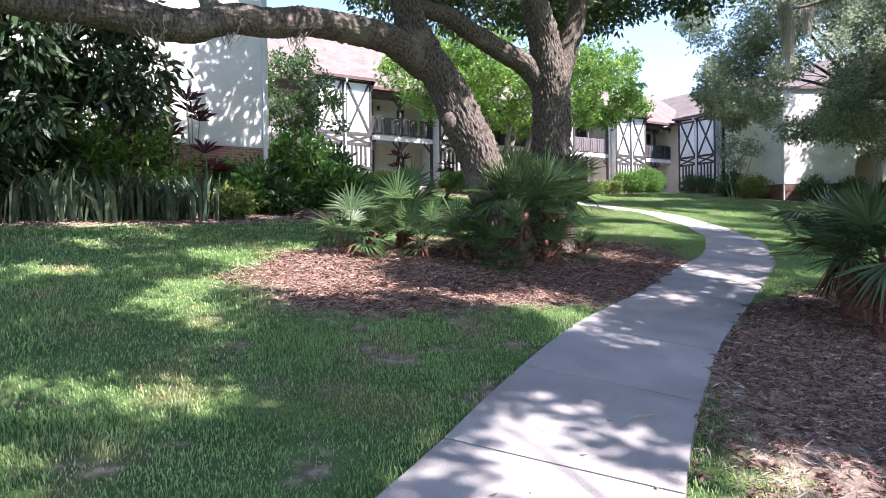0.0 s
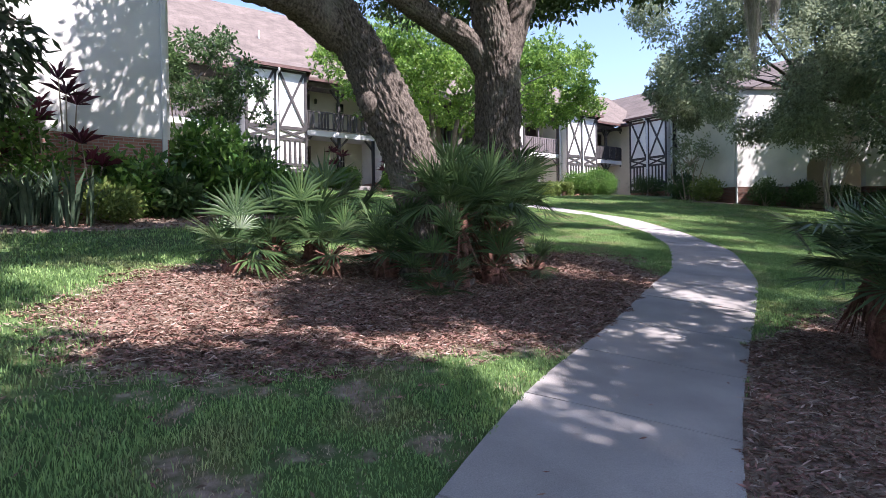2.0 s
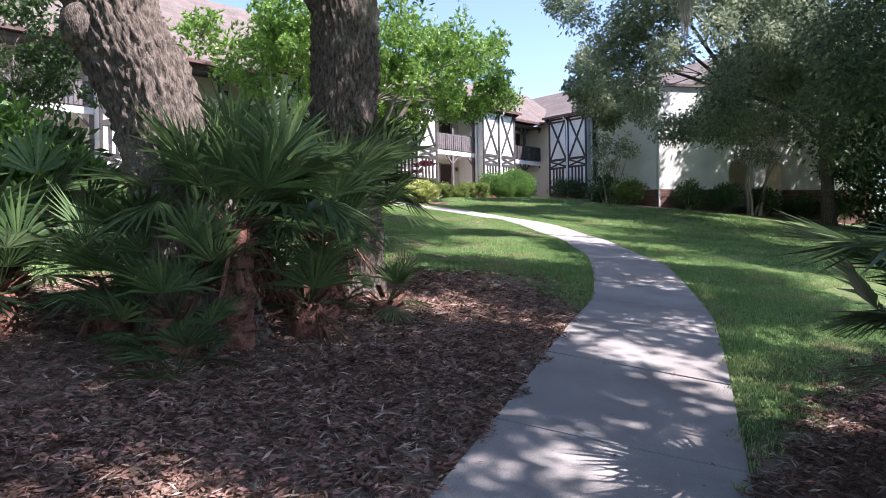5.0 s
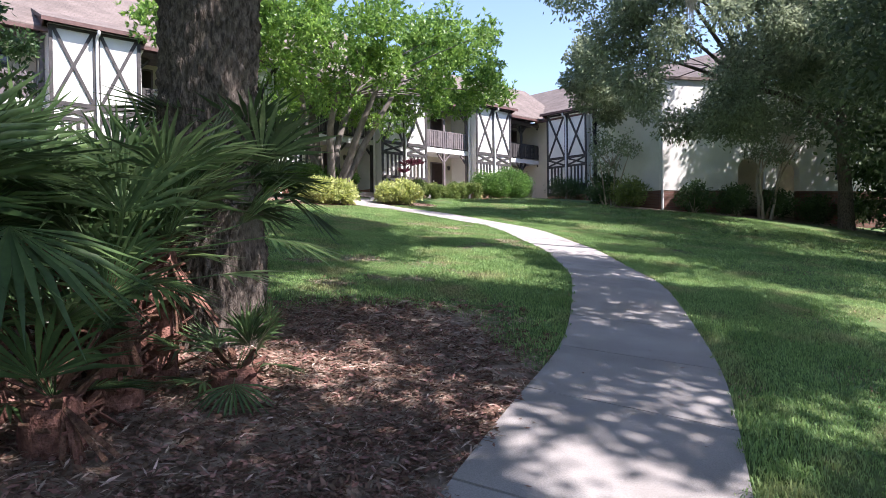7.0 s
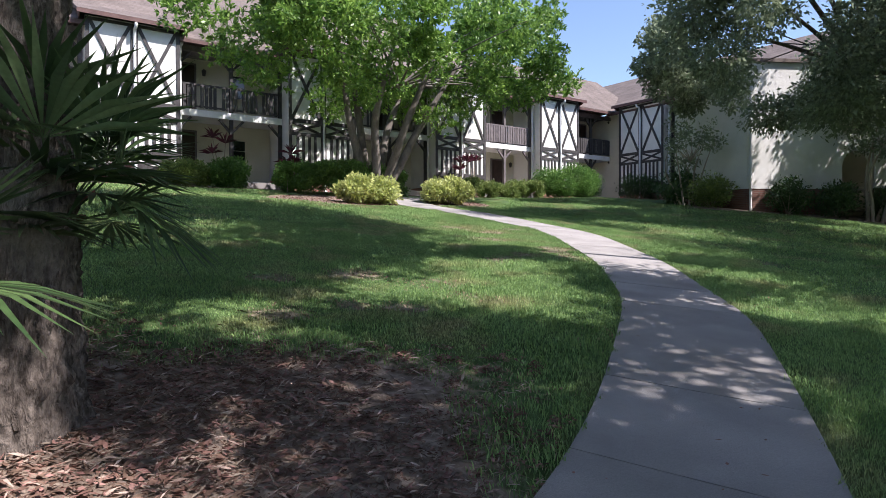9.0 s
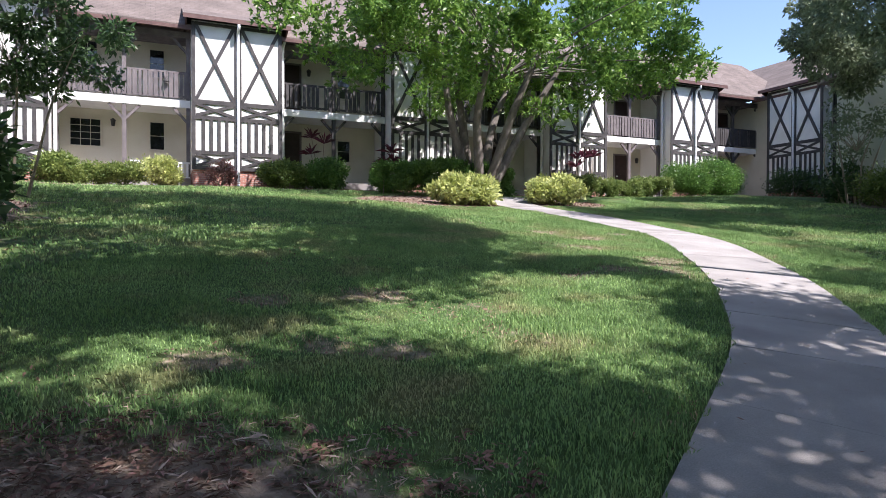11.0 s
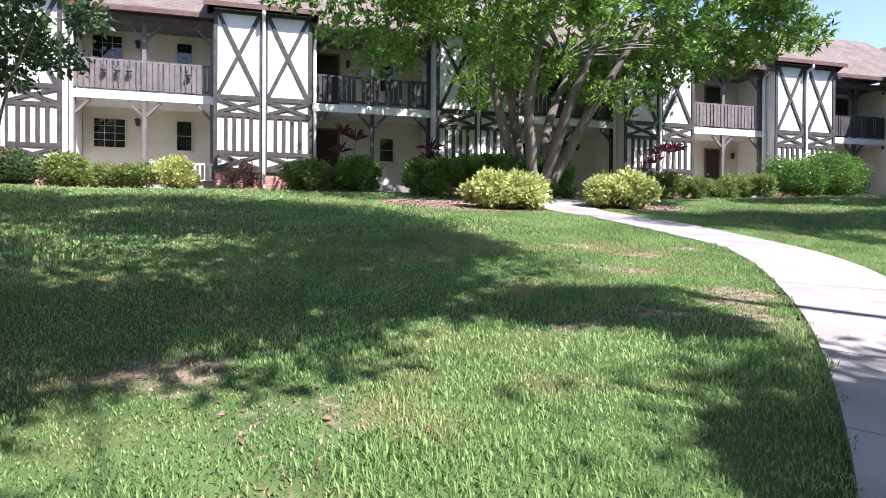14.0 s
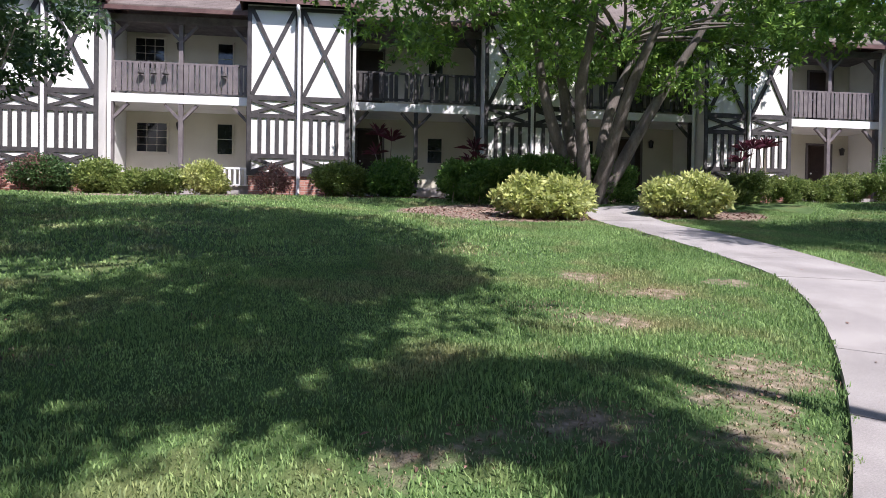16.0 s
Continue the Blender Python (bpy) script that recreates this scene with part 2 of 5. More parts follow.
def part(name, bm, mat, parent=None, label=""):
    me = bpy.data.meshes.new(name)
    bm.to_mesh(me)
    bm.free()
    me.materials.append(mat)
    ob = new(name, me)
    ob.parent = parent
    return tagged(ob, label) if label else ob


def raw(name, verts, faces, mat, parent=None, label=""):
    """One mesh from arrays: verts n x 3, faces m x 3 or m x 4."""
    me = bpy.data.meshes.new(name)
    faces = np.asarray(faces, dtype=np.int32)
    k = faces.shape[1]
    me.vertices.add(len(verts))
    me.vertices.foreach_set("co", np.asarray(verts, dtype=np.float32).ravel())
    me.loops.add(faces.size)
    me.loops.foreach_set("vertex_index", faces.ravel())
    me.polygons.add(len(faces))
    me.polygons.foreach_set("loop_start", np.arange(0, faces.size, k, dtype=np.int32))
    me.update(calc_edges=True)
    me.materials.append(mat)
    ob = new(name, me)
    ob.parent = parent
    return tagged(ob, label) if label else ob


def thing(name, at, label, category, group="", kind="", turn=0):
    ob = new(name)
    ob.empty_display_size = 0.2
    ob.matrix_world = pose(*at, 0, 0, turn)
    return tagged(ob, label, category, group, kind)


def step(a, b, x):
    u = np.clip((x - a) / (b - a), 0, 1)
    return u * u * (3 - 2 * u)


# ---- ground ----
def height(x, y):
    """The lawn's height: a bank that climbs towards the long building."""
    x, y = np.asarray(x, float), np.asarray(y, float)
    yy = np.where(y < -4, -4 + (y + 4) * np.exp((np.maximum(y, -60) + 4) / 6), y)
    yy = np.where(yy > 28, 28 + 2.2 * (1 - np.exp(-(yy - 28) / 2.2)), yy)
    xx = np.clip(x, -20, 60)
    z = -0.43 + 0.005 * xx + 0.147 * yy
    z = z + 0.55 * step(25, 36, x) * (1 - step(24, 31, y)) * step(6, 18, y)
    return z + 0.03 * np.sin(x * 0.9 + 0.6 * y) * np.sin(y * 0.7 - 0.3 * x)


def ground_at(x, y):
    return float(height(x, y))


CENTRE = [(-9, -6.2), (-5, -3.2), (-1.2, -0.5), (1.2, 0.95), (3.3, 2.3), (4.5, 3.1), (6.35, 4.2), (8.4, 5.25), (11.15, 6.6), (13.1, 7.62), (15.1, 8.95), (17.02, 10.42), (18.82, 12.32), (20.3, 14.2), (21.4, 16.0), (22.1, 17.8), (22.25, 19.6), (22.1, 21.5), (22.0, 23.5), (22.35, 25.1), (23.4, 26.3), (25.0, 27.0), (25.75, 28.4), (25.8, 30.5)]


def smooth_line(points, per=12):
    p = np.array(points, float)
    out = []
    for i in range(len(p) - 1):
        a, b, c, d = p[max(i - 1, 0)], p[i], p[i + 1], p[min(i + 2, len(p) - 1)]
        for s in range(per):
            u = s / per
            out.append(0.5 * (2 * b + (c - a) * u + (2 * a - 5 * b + 4 * c - d) * u * u + (3 * b - a - 3 * c + d) * u ** 3))
    out.append(p[-1])
    return np.array(out)


LINE = smooth_line(CENTRE)
HALF = 0.69


def off_path(x, y):
    """Distance from the path's middle line."""
    x, y = np.atleast_1d(x), np.atleast_1d(y)
    best = np.full(x.shape, 1e9)
    for px, py in LINE[::3]:
        best = np.minimum(best, (x - px) ** 2 + (y - py) ** 2)
    return np.sqrt(best)


def wobble(x, y, s=1.0):
    return np.sin(x * 1.7 * s + 1.3 * np.sin(y * 1.1 * s)) * 0.5 + np.sin(y * 2.3 * s + 1.7 * np.sin(x * 0.9 * s)) * 0.5


def bed(x, y):
    """Where mulch lies: above 0 inside the beds under the oak, by the path's far side and along the buildings."""
    w = wobble(x, y) * 0.10
    oak = 1 - np.hypot((x - 7.9 - 0.35 * (y - 8.4)) / 4.3, (y - 8.4) / 2.75)
    right = 1 - np.hypot((x - 8.8 - 1.1 * (y - 3.0)) / 3.15, (y - 3.0) / 2.1)
    left = 1 - np.hypot((x - 2.6) / 6.5, (y - 16.6) / 2.4)
    walk_end = 1 - np.hypot((x - 6.6) / 3.0, (y - 20.0) / 4.2)
    front = np.minimum((y - 28.6 + 0.4 * np.sin(x * 0.8)) / 2, 1)
    clump = np.maximum(1 - np.hypot((x - 19.9) / 2.7, (y - 25.0) / 1.7), 1 - np.hypot((x - 24.1) / 1.9, (y - 25.2) / 1.5))
    block = 1 - np.hypot((x - 38.8) / 5.5, (y - 17.9 + 0.55 * (x - 38.8)) / 2.2)
    d = np.maximum.reduce([oak, right, left, walk_end, front, clump, block])
    return d + w


# worn patches in the turf beside the path: place and radius
WORN = ((19.3, 14.7, 0.45), (20.6, 17.5, 0.3), (19.0, 17.7, 0.35), (18.7, 16.0, 0.3), (19.6, 17.0, 0.3), (18.6, 13.7, 0.3), (18.8, 14.3, 0.35), (14.0, 13.2, 0.4), (13.1, 11.5, 0.3), (13.5, 11.3, 0.3), (12.8, 13.1, 0.3), (12.2, 11.3, 0.3))


def bald(x, y):
    """Thin or worn turf, 0 to 1."""
    n = wobble(x * 0.9 + 3, y * 0.9) + 0.7 * wobble(x * 2.3, y * 2.1 + 5)
    near = np.clip(1.3 - np.abs(off_path(x, y) - 2.0) / 1.3, 0, 1) * ((x > 13) & (y > 11) & (y < 22))
    edge = np.clip(1 + bed(x, y) * 2.5, 0, 1)
    start = np.maximum(1.3 * np.clip(1.2 - np.hypot(x - 4.3, y - 4.9) / 2.6, 0, 1), np.clip(1 - np.hypot(x - 1.8, y - 2.6) / 4.0, 0, 1))
    spots = 0.6 * wobble(x * 2.9 + 1, y * 2.6) + 0.6 * wobble(x * 6.3, y * 5.7 + 2) + 0.3 * wobble(x * 14, y * 13)
    worn = np.clip((n - 0.5) * 0.9 * (0.3 + 0.7 * near + 0.8 * edge), 0, 1)
    patch = np.zeros(np.shape(n))
    for px, py, r in WORN:
        patch = np.maximum(patch, np.clip(1.9 - 1.5 * np.hypot(x - px, (y - py) * 1.1) / r + 0.5 * spots, 0, 1))
    return np.clip(np.maximum(np.maximum(worn * np.clip(1 + spots, 0.2, 1.3), (spots - 0.05) * 1.3 * start), 0.8 * patch), 0, 1)


def build_ground():
    near = np.concatenate([np.arange(-12, 0, 0.35), np.arange(0, 24, 0.16), np.arange(24, 52.01, 0.35)])
    far = np.array([60, 75, 100, 150, 250, 450, 900])
    xs = np.concatenate([-12 - far[::-1] + 40, near, far])
    ny = np.concatenate([np.arange(-10, 0, 0.35), np.arange(0, 22, 0.16), np.arange(22, 40.01, 0.35)])
    ys = np.concatenate([-far[::-1] - 0.0, ny, far])
    xs, ys = np.unique(xs), np.unique(ys)
    gx, gy = np.meshgrid(xs, ys)
    z = height(gx, gy)
    d = off_path(gx.ravel(), gy.ravel()).reshape(gx.shape)
    z = z - 0.05 * (1 - step(HALF - 0.05, HALF + 0.35, d))
    verts = np.stack([gx, gy, z], -1).reshape(-1, 3)
    w = len(xs)
    i = (np.arange(len(ys) - 1)[:, None] * w + np.arange(w - 1)[None]).ravel()
    ob = raw("ground", verts, np.stack([i, i + 1, i + w + 1, i + w], -1), TURF)
    ob.data.polygons.foreach_set("use_smooth", np.ones(len(ob.data.polygons), bool))
    soil = np.clip(np.maximum(bed(verts[:, 0], verts[:, 1]) * 3.5 + 0.55, 0.6 * bald(verts[:, 0], verts[:, 1])), 0, 1)
    at = ob.data.attributes.new("soil", "FLOAT", "POINT")
    at.data.foreach_set("value", soil.astype(np.float32))
    return tagged(ob, "sloping green lawn with bare mulch beds under trees", "ground", kind="structure")


def turf_material():
    m = material("turf", (0.058, 0.105, 0.032), (0.095, 0.155, 0.050), 2.5, 0.95, 0.6, 70, third=(0.15, 0.15, 0.06), third_scale=1.1, third_at=(0.5, 0.75))
    n, l = m.node_tree.nodes, m.node_tree.links
    b = n["Principled BSDF"]
    col = b.inputs["Base Color"].links[0].from_socket
    at = n.new("ShaderNodeAttribute")
    at.attribute_name = "soil"
    geo = n.new("ShaderNodeNewGeometry")
    a = n.new("ShaderNodeTexNoise")
    a.inputs["Scale"].default_value, a.inputs["Detail"].default_value = 9, 8
    l.new(geo.outputs["Position"], a.inputs["Vector"])
    r = n.new("ShaderNodeValToRGB")
    r.color_ramp.elements[0].position, r.color_ramp.elements[1].position = 0.3, 0.72
    r.color_ramp.elements[0].color, r.color_ramp.elements[1].color = (0.11, 0.072, 0.054, 1), (0.40, 0.315, 0.25, 1)
    l.new(a.outputs["Fac"], r.inputs[0])
    sm = n.new("ShaderNodeMath")
    sm.operation = "MULTIPLY_ADD"
    l.new(a.outputs["Fac"], sm.inputs[0])
    sm.inputs[1].default_value = 0.8
    sm.inputs[2].default_value = -0.4
    ad = n.new("ShaderNodeMath")
    ad.operation, ad.use_clamp = "ADD", True
    l.new(sm.outputs[0], ad.inputs[0])
    l.new(at.outputs["Fac"], ad.inputs[1])
    mr = n.new("ShaderNodeMapRange")
    mr.inputs[1].default_value, mr.inputs[2].default_value = 0.25, 0.6
    l.new(ad.outputs[0], mr.inputs[0])
    mx = n.new("ShaderNodeMix")
    mx.data_type = "RGBA"
    l.new(mr.outputs[0], mx.inputs[0])
    l.new(col, mx.inputs[6])
    l.new(r.outputs[0], mx.inputs[7])
    l.new(mx.outputs[2], b.inputs["Base Color"])
    return m


TURF = turf_material()
build_ground()


def build_path():
    """Concrete slabs, cast one after another along the line, with open joints between them."""
    bed_bm = bmesh.new()
    seg = np.linalg.norm(np.diff(LINE, axis=0), axis=1)
    run = np.concatenate([[0], np.cumsum(seg)])

    def spot(s, side):
        x, y = np.interp(s, run, LINE[:, 0]), np.interp(s, run, LINE[:, 1])
        e = 0.15
        tx = np.interp(s + e, run, LINE[:, 0]) - np.interp(s - e, run, LINE[:, 0])
        ty = np.interp(s + e, run, LINE[:, 1]) - np.interp(s - e, run, LINE[:, 1])
        k = math.hypot(tx, ty)
        return x - ty / k * side, y + tx / k * side

    def strip(bm, a, b, half, lift, deep):
        rows = []
        for s in np.linspace(a, b, max(3, int((b - a) / 0.3))):
            row = []
            for side in (-half, -half * 0.5, 0, half * 0.5, half):
                x, y = spot(s, side)
                row.append((x, y, ground_at(x, y) + lift))
            top = [bm.verts.new(c) for c in row]
            low = [bm.verts.new((row[i][0], row[i][1], row[i][2] - deep)) for i in (0, -1)]
            rows.append((top, low))
        for (t0, l0), (t1, l1) in zip(rows, rows[1:]):
            for i in range(4):
                bm.faces.new((t0[i + 1], t0[i], t1[i], t1[i + 1]))
            bm.faces.new((t0[0], l0[0], l1[0], t1[0]))
            bm.faces.new((l0[1], t0[4], t1[4], l1[1]))
        for t, lo in (rows[0], rows[-1]):
            bm.faces.new((*t, lo[1], lo[0]))
        bmesh.ops.recalc_face_normals(bm, faces=bm.faces)

    strip(bed_bm, 0.1, run[-1] - 0.1, HALF - 0.03, 0.0, 0.05)
    root = part("path", bed_bm, SOIL)
    tagged(root, "curving pale grey concrete footpath with open joints", "path", kind="structure")
    s = 0.2
    rng = random.Random(4)
    while s < run[-1] - 1.6:
        bm = bmesh.new()
        strip(bm, s + 0.007, s + 1.52 - 0.007, HALF, 0.022 + rng.uniform(-0.003, 0.003), 0.09)
        part("slab", bm, CONCRETE, root)
        s += 1.52


build_path()


# ---- buildings ----
BRICK_LOW, SILL, SLAB_LOW, SLAB_TOP, EAVE = 3.6, 4.58, 6.79, 7.05, 9.5


def cross(bm, x0, x1, z0, z1, y, w=0.10):
    bar(bm, (x0, y, z0), (x1, y, z1), w, 0.05)
    bar(bm, (x0, y - 0.004, z1), (x1, y - 0.004, z0), w, 0.05)


def timber_panel(house, x0, x1, y):
    """A projecting white bay with applied dark timbers, on a brick foot, with its own lifted eave and a downpipe."""
    bm = bmesh.new()
    box(bm, x0, x1, y, y + 2.2, SILL, 9.72)
    wall = part("bay_wall", bm, STUCCO, house, "white stucco bay wall")
    bm = bmesh.new()
    box(bm, x0 + 0.03, x1 - 0.03, y + 0.03, y + 2.2, BRICK_LOW, SILL)
    part("brick_foot", bm, BRICK, house, "low red brick foot of the bay")
    mid = (x0 + x1) / 2
    f = y - 0.02
    for a, b in ((x0, mid), (mid, x1)):
        bm = bmesh.new()
        for x in (a + 0.06, b - 0.06):
            bar(bm, (x, f, SILL), (x, f, 9.66), 0.12, 0.05)
        part("post", bm, TIMBER, wall)
        for z, h in ((9.62, 0.10), (6.92, 0.15), (6.38, 0.13), (5.17, 0.13), (SILL + 0.06, 0.12)):
            bm = bmesh.new()
            bar(bm, (a + 0.12, f + 0.002, z), (b - 0.12, f + 0.002, z), h, 0.05)
            part("beam", bm, TIMBER, wall)
        for z0, z1, w in ((7.0, 9.57, 0.115), (6.45, 6.84, 0.10), (SILL + 0.12, 5.10, 0.10)):
            bm = bmesh.new()
            cross(bm, a + 0.14, b - 0.14, z0, z1, f, w)
            part("cross_brace", bm, TIMBER, wall)
        n = 4
        for i in range(n):
            x = a + 0.12 + (b - a - 0.24) * (i + 1) / (n + 1) 
            bm = bmesh.new()
            bar(bm, (x, f, 5.235), (x, f, 6.315), 0.105, 0.05)
            part("stud", bm, TIMBER, wall)
    # lifted eave over the bay
    bm = bmesh.new()
    prism(bm, [(y - 0.36, 9.74), (y - 0.36, 9.82), (y + 1.9, 10.75), (y + 1.9, 10.5)], 0, x0 - 0.28, x1 + 0.28)
    part("bay_roof", bm, ROOF, house, "brown shingle roof of the bay")
    bm = bmesh.new()
    box(bm, x0 - 0.28, x1 + 0.28, y - 0.385, y - 0.363, 9.66, 9.80)
    for x in (x0 - 0.2, x1 + 0.16):
        prism(bm, [(y - 0.33, 9.73), (y + 1.7, 10.5), (y + 1.7, 9.6), (y + 0.2, 9.5)], 0, x, x + 0.04)
    part("fascia", bm, FASCIA, house, "brown painted fascia board")
    downpipe(house, mid, y - 0.08, ground_near(house, mid, y) + 0.05, 9.62)


def ground_near(house, x, y):
    p = house.matrix_world @ Vector((x, y, 0))
    return ground_at(p.x, p.y)


def downpipe(house, x, y, z0, z1):
    bm = bmesh.new()
    tube(bm, [(x, y - 0.30, z1), (x, y - 0.29, z1 - 0.12), (x, y, z1 - 0.42), (x, y, (z0 + z1) / 2), (x, y, z0 + 0.1), (x, y - 0.16, z0)], [0.055] * 6, 8)
    part("downpipe", bm, WHITE, house, "white metal downpipe")


def window(house, x0, x1, z0, z1, y, rows=2, cols=2):
    bm = bmesh.new()
    for a, b, c, d in ((x0 - 0.05, x1 + 0.05, z1, z1 + 0.05), (x0 - 0.05, x1 + 0.05, z0 - 0.06, z0), (x0 - 0.05, x0, z0, z1), (x1, x1 + 0.05, z0, z1)):
        box(bm, a, b, y - 0.05, y + 0.02, c, d)
    frame_ob = part("window", bm, CREAM, house, "painted window frame with dark panes")
    cx, cz = (x1 - x0) / cols, (z1 - z0) / rows
    for i in range(cols):
        for k in range(rows):
            bm = bmesh.new()
            box(bm, x0 + i * cx + 0.012, x0 + (i + 1) * cx - 0.012, y - 0.012, y - 0.004, z0 + k * cz + 0.012, z0 + (k + 1) * cz - 0.012)
            part("pane", bm, GLASS, frame_ob, "dark glass pane")


def door(house, x0, x1, z0, z1, y):
    bm = bmesh.new()
    for a, b, c, d in ((x0 - 0.07, x0, z0, z1 + 0.07), (x1, x1 + 0.07, z0, z1 + 0.07), (x0, x1, z1, z1 + 0.07)):
        box(bm, a, b, y - 0.05, y + 0.02, c, d)
    d = part("door_frame", bm, GREYWOOD, house, "grey timber door frame")
    bm = bmesh.new()
    box(bm, x0 + 0.005, x1 - 0.005, y - 0.03, y + 0.01, z0, z1 - 0.005)
    for z in (z0 + 0.15, z0 + 1.05):
        box(bm, x0 + 0.12, x1 - 0.12, y - 0.045, y - 0.031, z, z + 0.75)
    part("door_leaf", bm, DOOR, d, "dark brown panelled door")
    bm = bmesh.new()
    bmesh.ops.create_uvsphere(bm, u_segments=10, v_segments=6, radius=0.035, matrix=Matrix.Translation((x0 + 0.1, y - 0.08, z0 + 0.95)))
    part("knob", bm, WHITE, d, "pale metal knob")


def lantern(house, x, y, z):
    bm = bmesh.new()
    bmesh.ops.create_cone(bm, cap_ends=True, segments=6, radius1=0.06, radius2=0.09, depth=0.2, matrix=Matrix.Translation((x, y - 0.12, z)))
    bmesh.ops.create_cone(bm, cap_ends=True, segments=6, radius1=0.11, radius2=0.01, depth=0.08, matrix=Matrix.Translation((x, y - 0.12, z + 0.145)))
    box(bm, x - 0.02, x + 0.02, y - 0.12, y, z + 0.12, z + 0.15)
    part("wall_lantern", bm, TIMBER, house, "small dark metal wall lantern")


def braces(bm, x, y, z, w, sides):
    for s in sides:
        bar(bm, (x + s * 0.05, y, z - w), (x + s * w, y, z - 0.02), 0.085, 0.085, (0, -1, 0))


def open_bay(house, x0, x1, y, openings, tone, dense=True):
    """Recessed two-storey gallery between bays: floor slabs, back wall, posts with braces, boarded railings, openings."""
    fy, by = y + 0.65, y + 2.1
    bm = bmesh.new()
    box(bm, x0, x1, by, by + 0.2, BRICK_LOW, 9.6)
    part("back_wall", bm, CREAM, house, "cream painted back wall of the gallery")
    bm = bmesh.new()
    box(bm, x0, x1, fy, by, SLAB_LOW, SLAB_TOP)
    part("balcony_floor", bm, WHITE, house, "balcony floor with a white edge")
    bm = bmesh.new()
    box(bm, x0, x1, fy - 0.05, by, BRICK_LOW, 4.36)
    part("ground_floor_slab", bm, CONCRETE, house, "concrete gallery floor")
    bm = bmesh.new()
    box(bm, x0, x1, fy, by, 9.36, 9.46)
    box(bm, x0, x1, fy - 0.06, fy - 0.003, 9.22, 9.44)
    part("gallery_ceiling", bm, GREYWOOD, house, "grey timber gallery ceiling and beam")
    mid = (x0 + x1) / 2
    for z0, z1 in ((4.36, SLAB_LOW), (SLAB_TOP, 9.22)):
        for x, sides in ((x0 + 0.07, (1,)), (mid, (-1, 1)), (x1 - 0.07, (-1,))):
            bm = bmesh.new()
            box(bm, x - 0.065, x + 0.065, fy + 0.02, fy + 0.15, z0, z1)
            braces(bm, x, fy + 0.085, z1, 0.48, sides)
            part("post", bm, tone, house, "timber post with angled braces")
    bm = bmesh.new()
    box(bm, x0, x1, fy + 0.03, fy + 0.12, SLAB_TOP + 0.94, SLAB_TOP + 1.0)
    box(bm, x0, x1, fy + 0.05, fy + 0.10, SLAB_TOP + 0.10, SLAB_TOP + 0.17)
    rail = part("railing", bm, tone, house, "boarded timber railing")
    n = int((x1 - x0) / 0.165)
    rng = random.Random(int(x0 * 10))
    for i in range(n):
        if not dense and i % 5 == 4:
            continue
        x = x0 + 0.05 + (i + 0.5) * (x1 - x0 - 0.1) / n
        w = 0.068 if dense else 0.06
        if i % 4 == 3 and dense:
            w = 0.045
        bm = bmesh.new()
        box(bm, x - w, x + w, fy - 0.012, fy + 0.012, SLAB_TOP + 0.06, SLAB_TOP + 0.935)
        part("baluster", bm, tone, rail)
    for kind, a, b, z0, z1 in openings:
        if kind == "door":
            door(house, a, b, z0, z1, by)
        elif kind == "lantern":
            lantern(house, a, by, z0)
        else:
            window(house, a, b, z0, z1, by, 4 if b - a > 0.7 else 2, 3 if b - a > 0.7 else 1)


def gutter(house, x0, x1, y):
    bm = bmesh.new()
    box(bm, x0, x1, y - 0.12, y - 0.004, EAVE - 0.13, EAVE - 0.01)
    part("gutter", bm, FASCIA, house, "brown metal gutter")


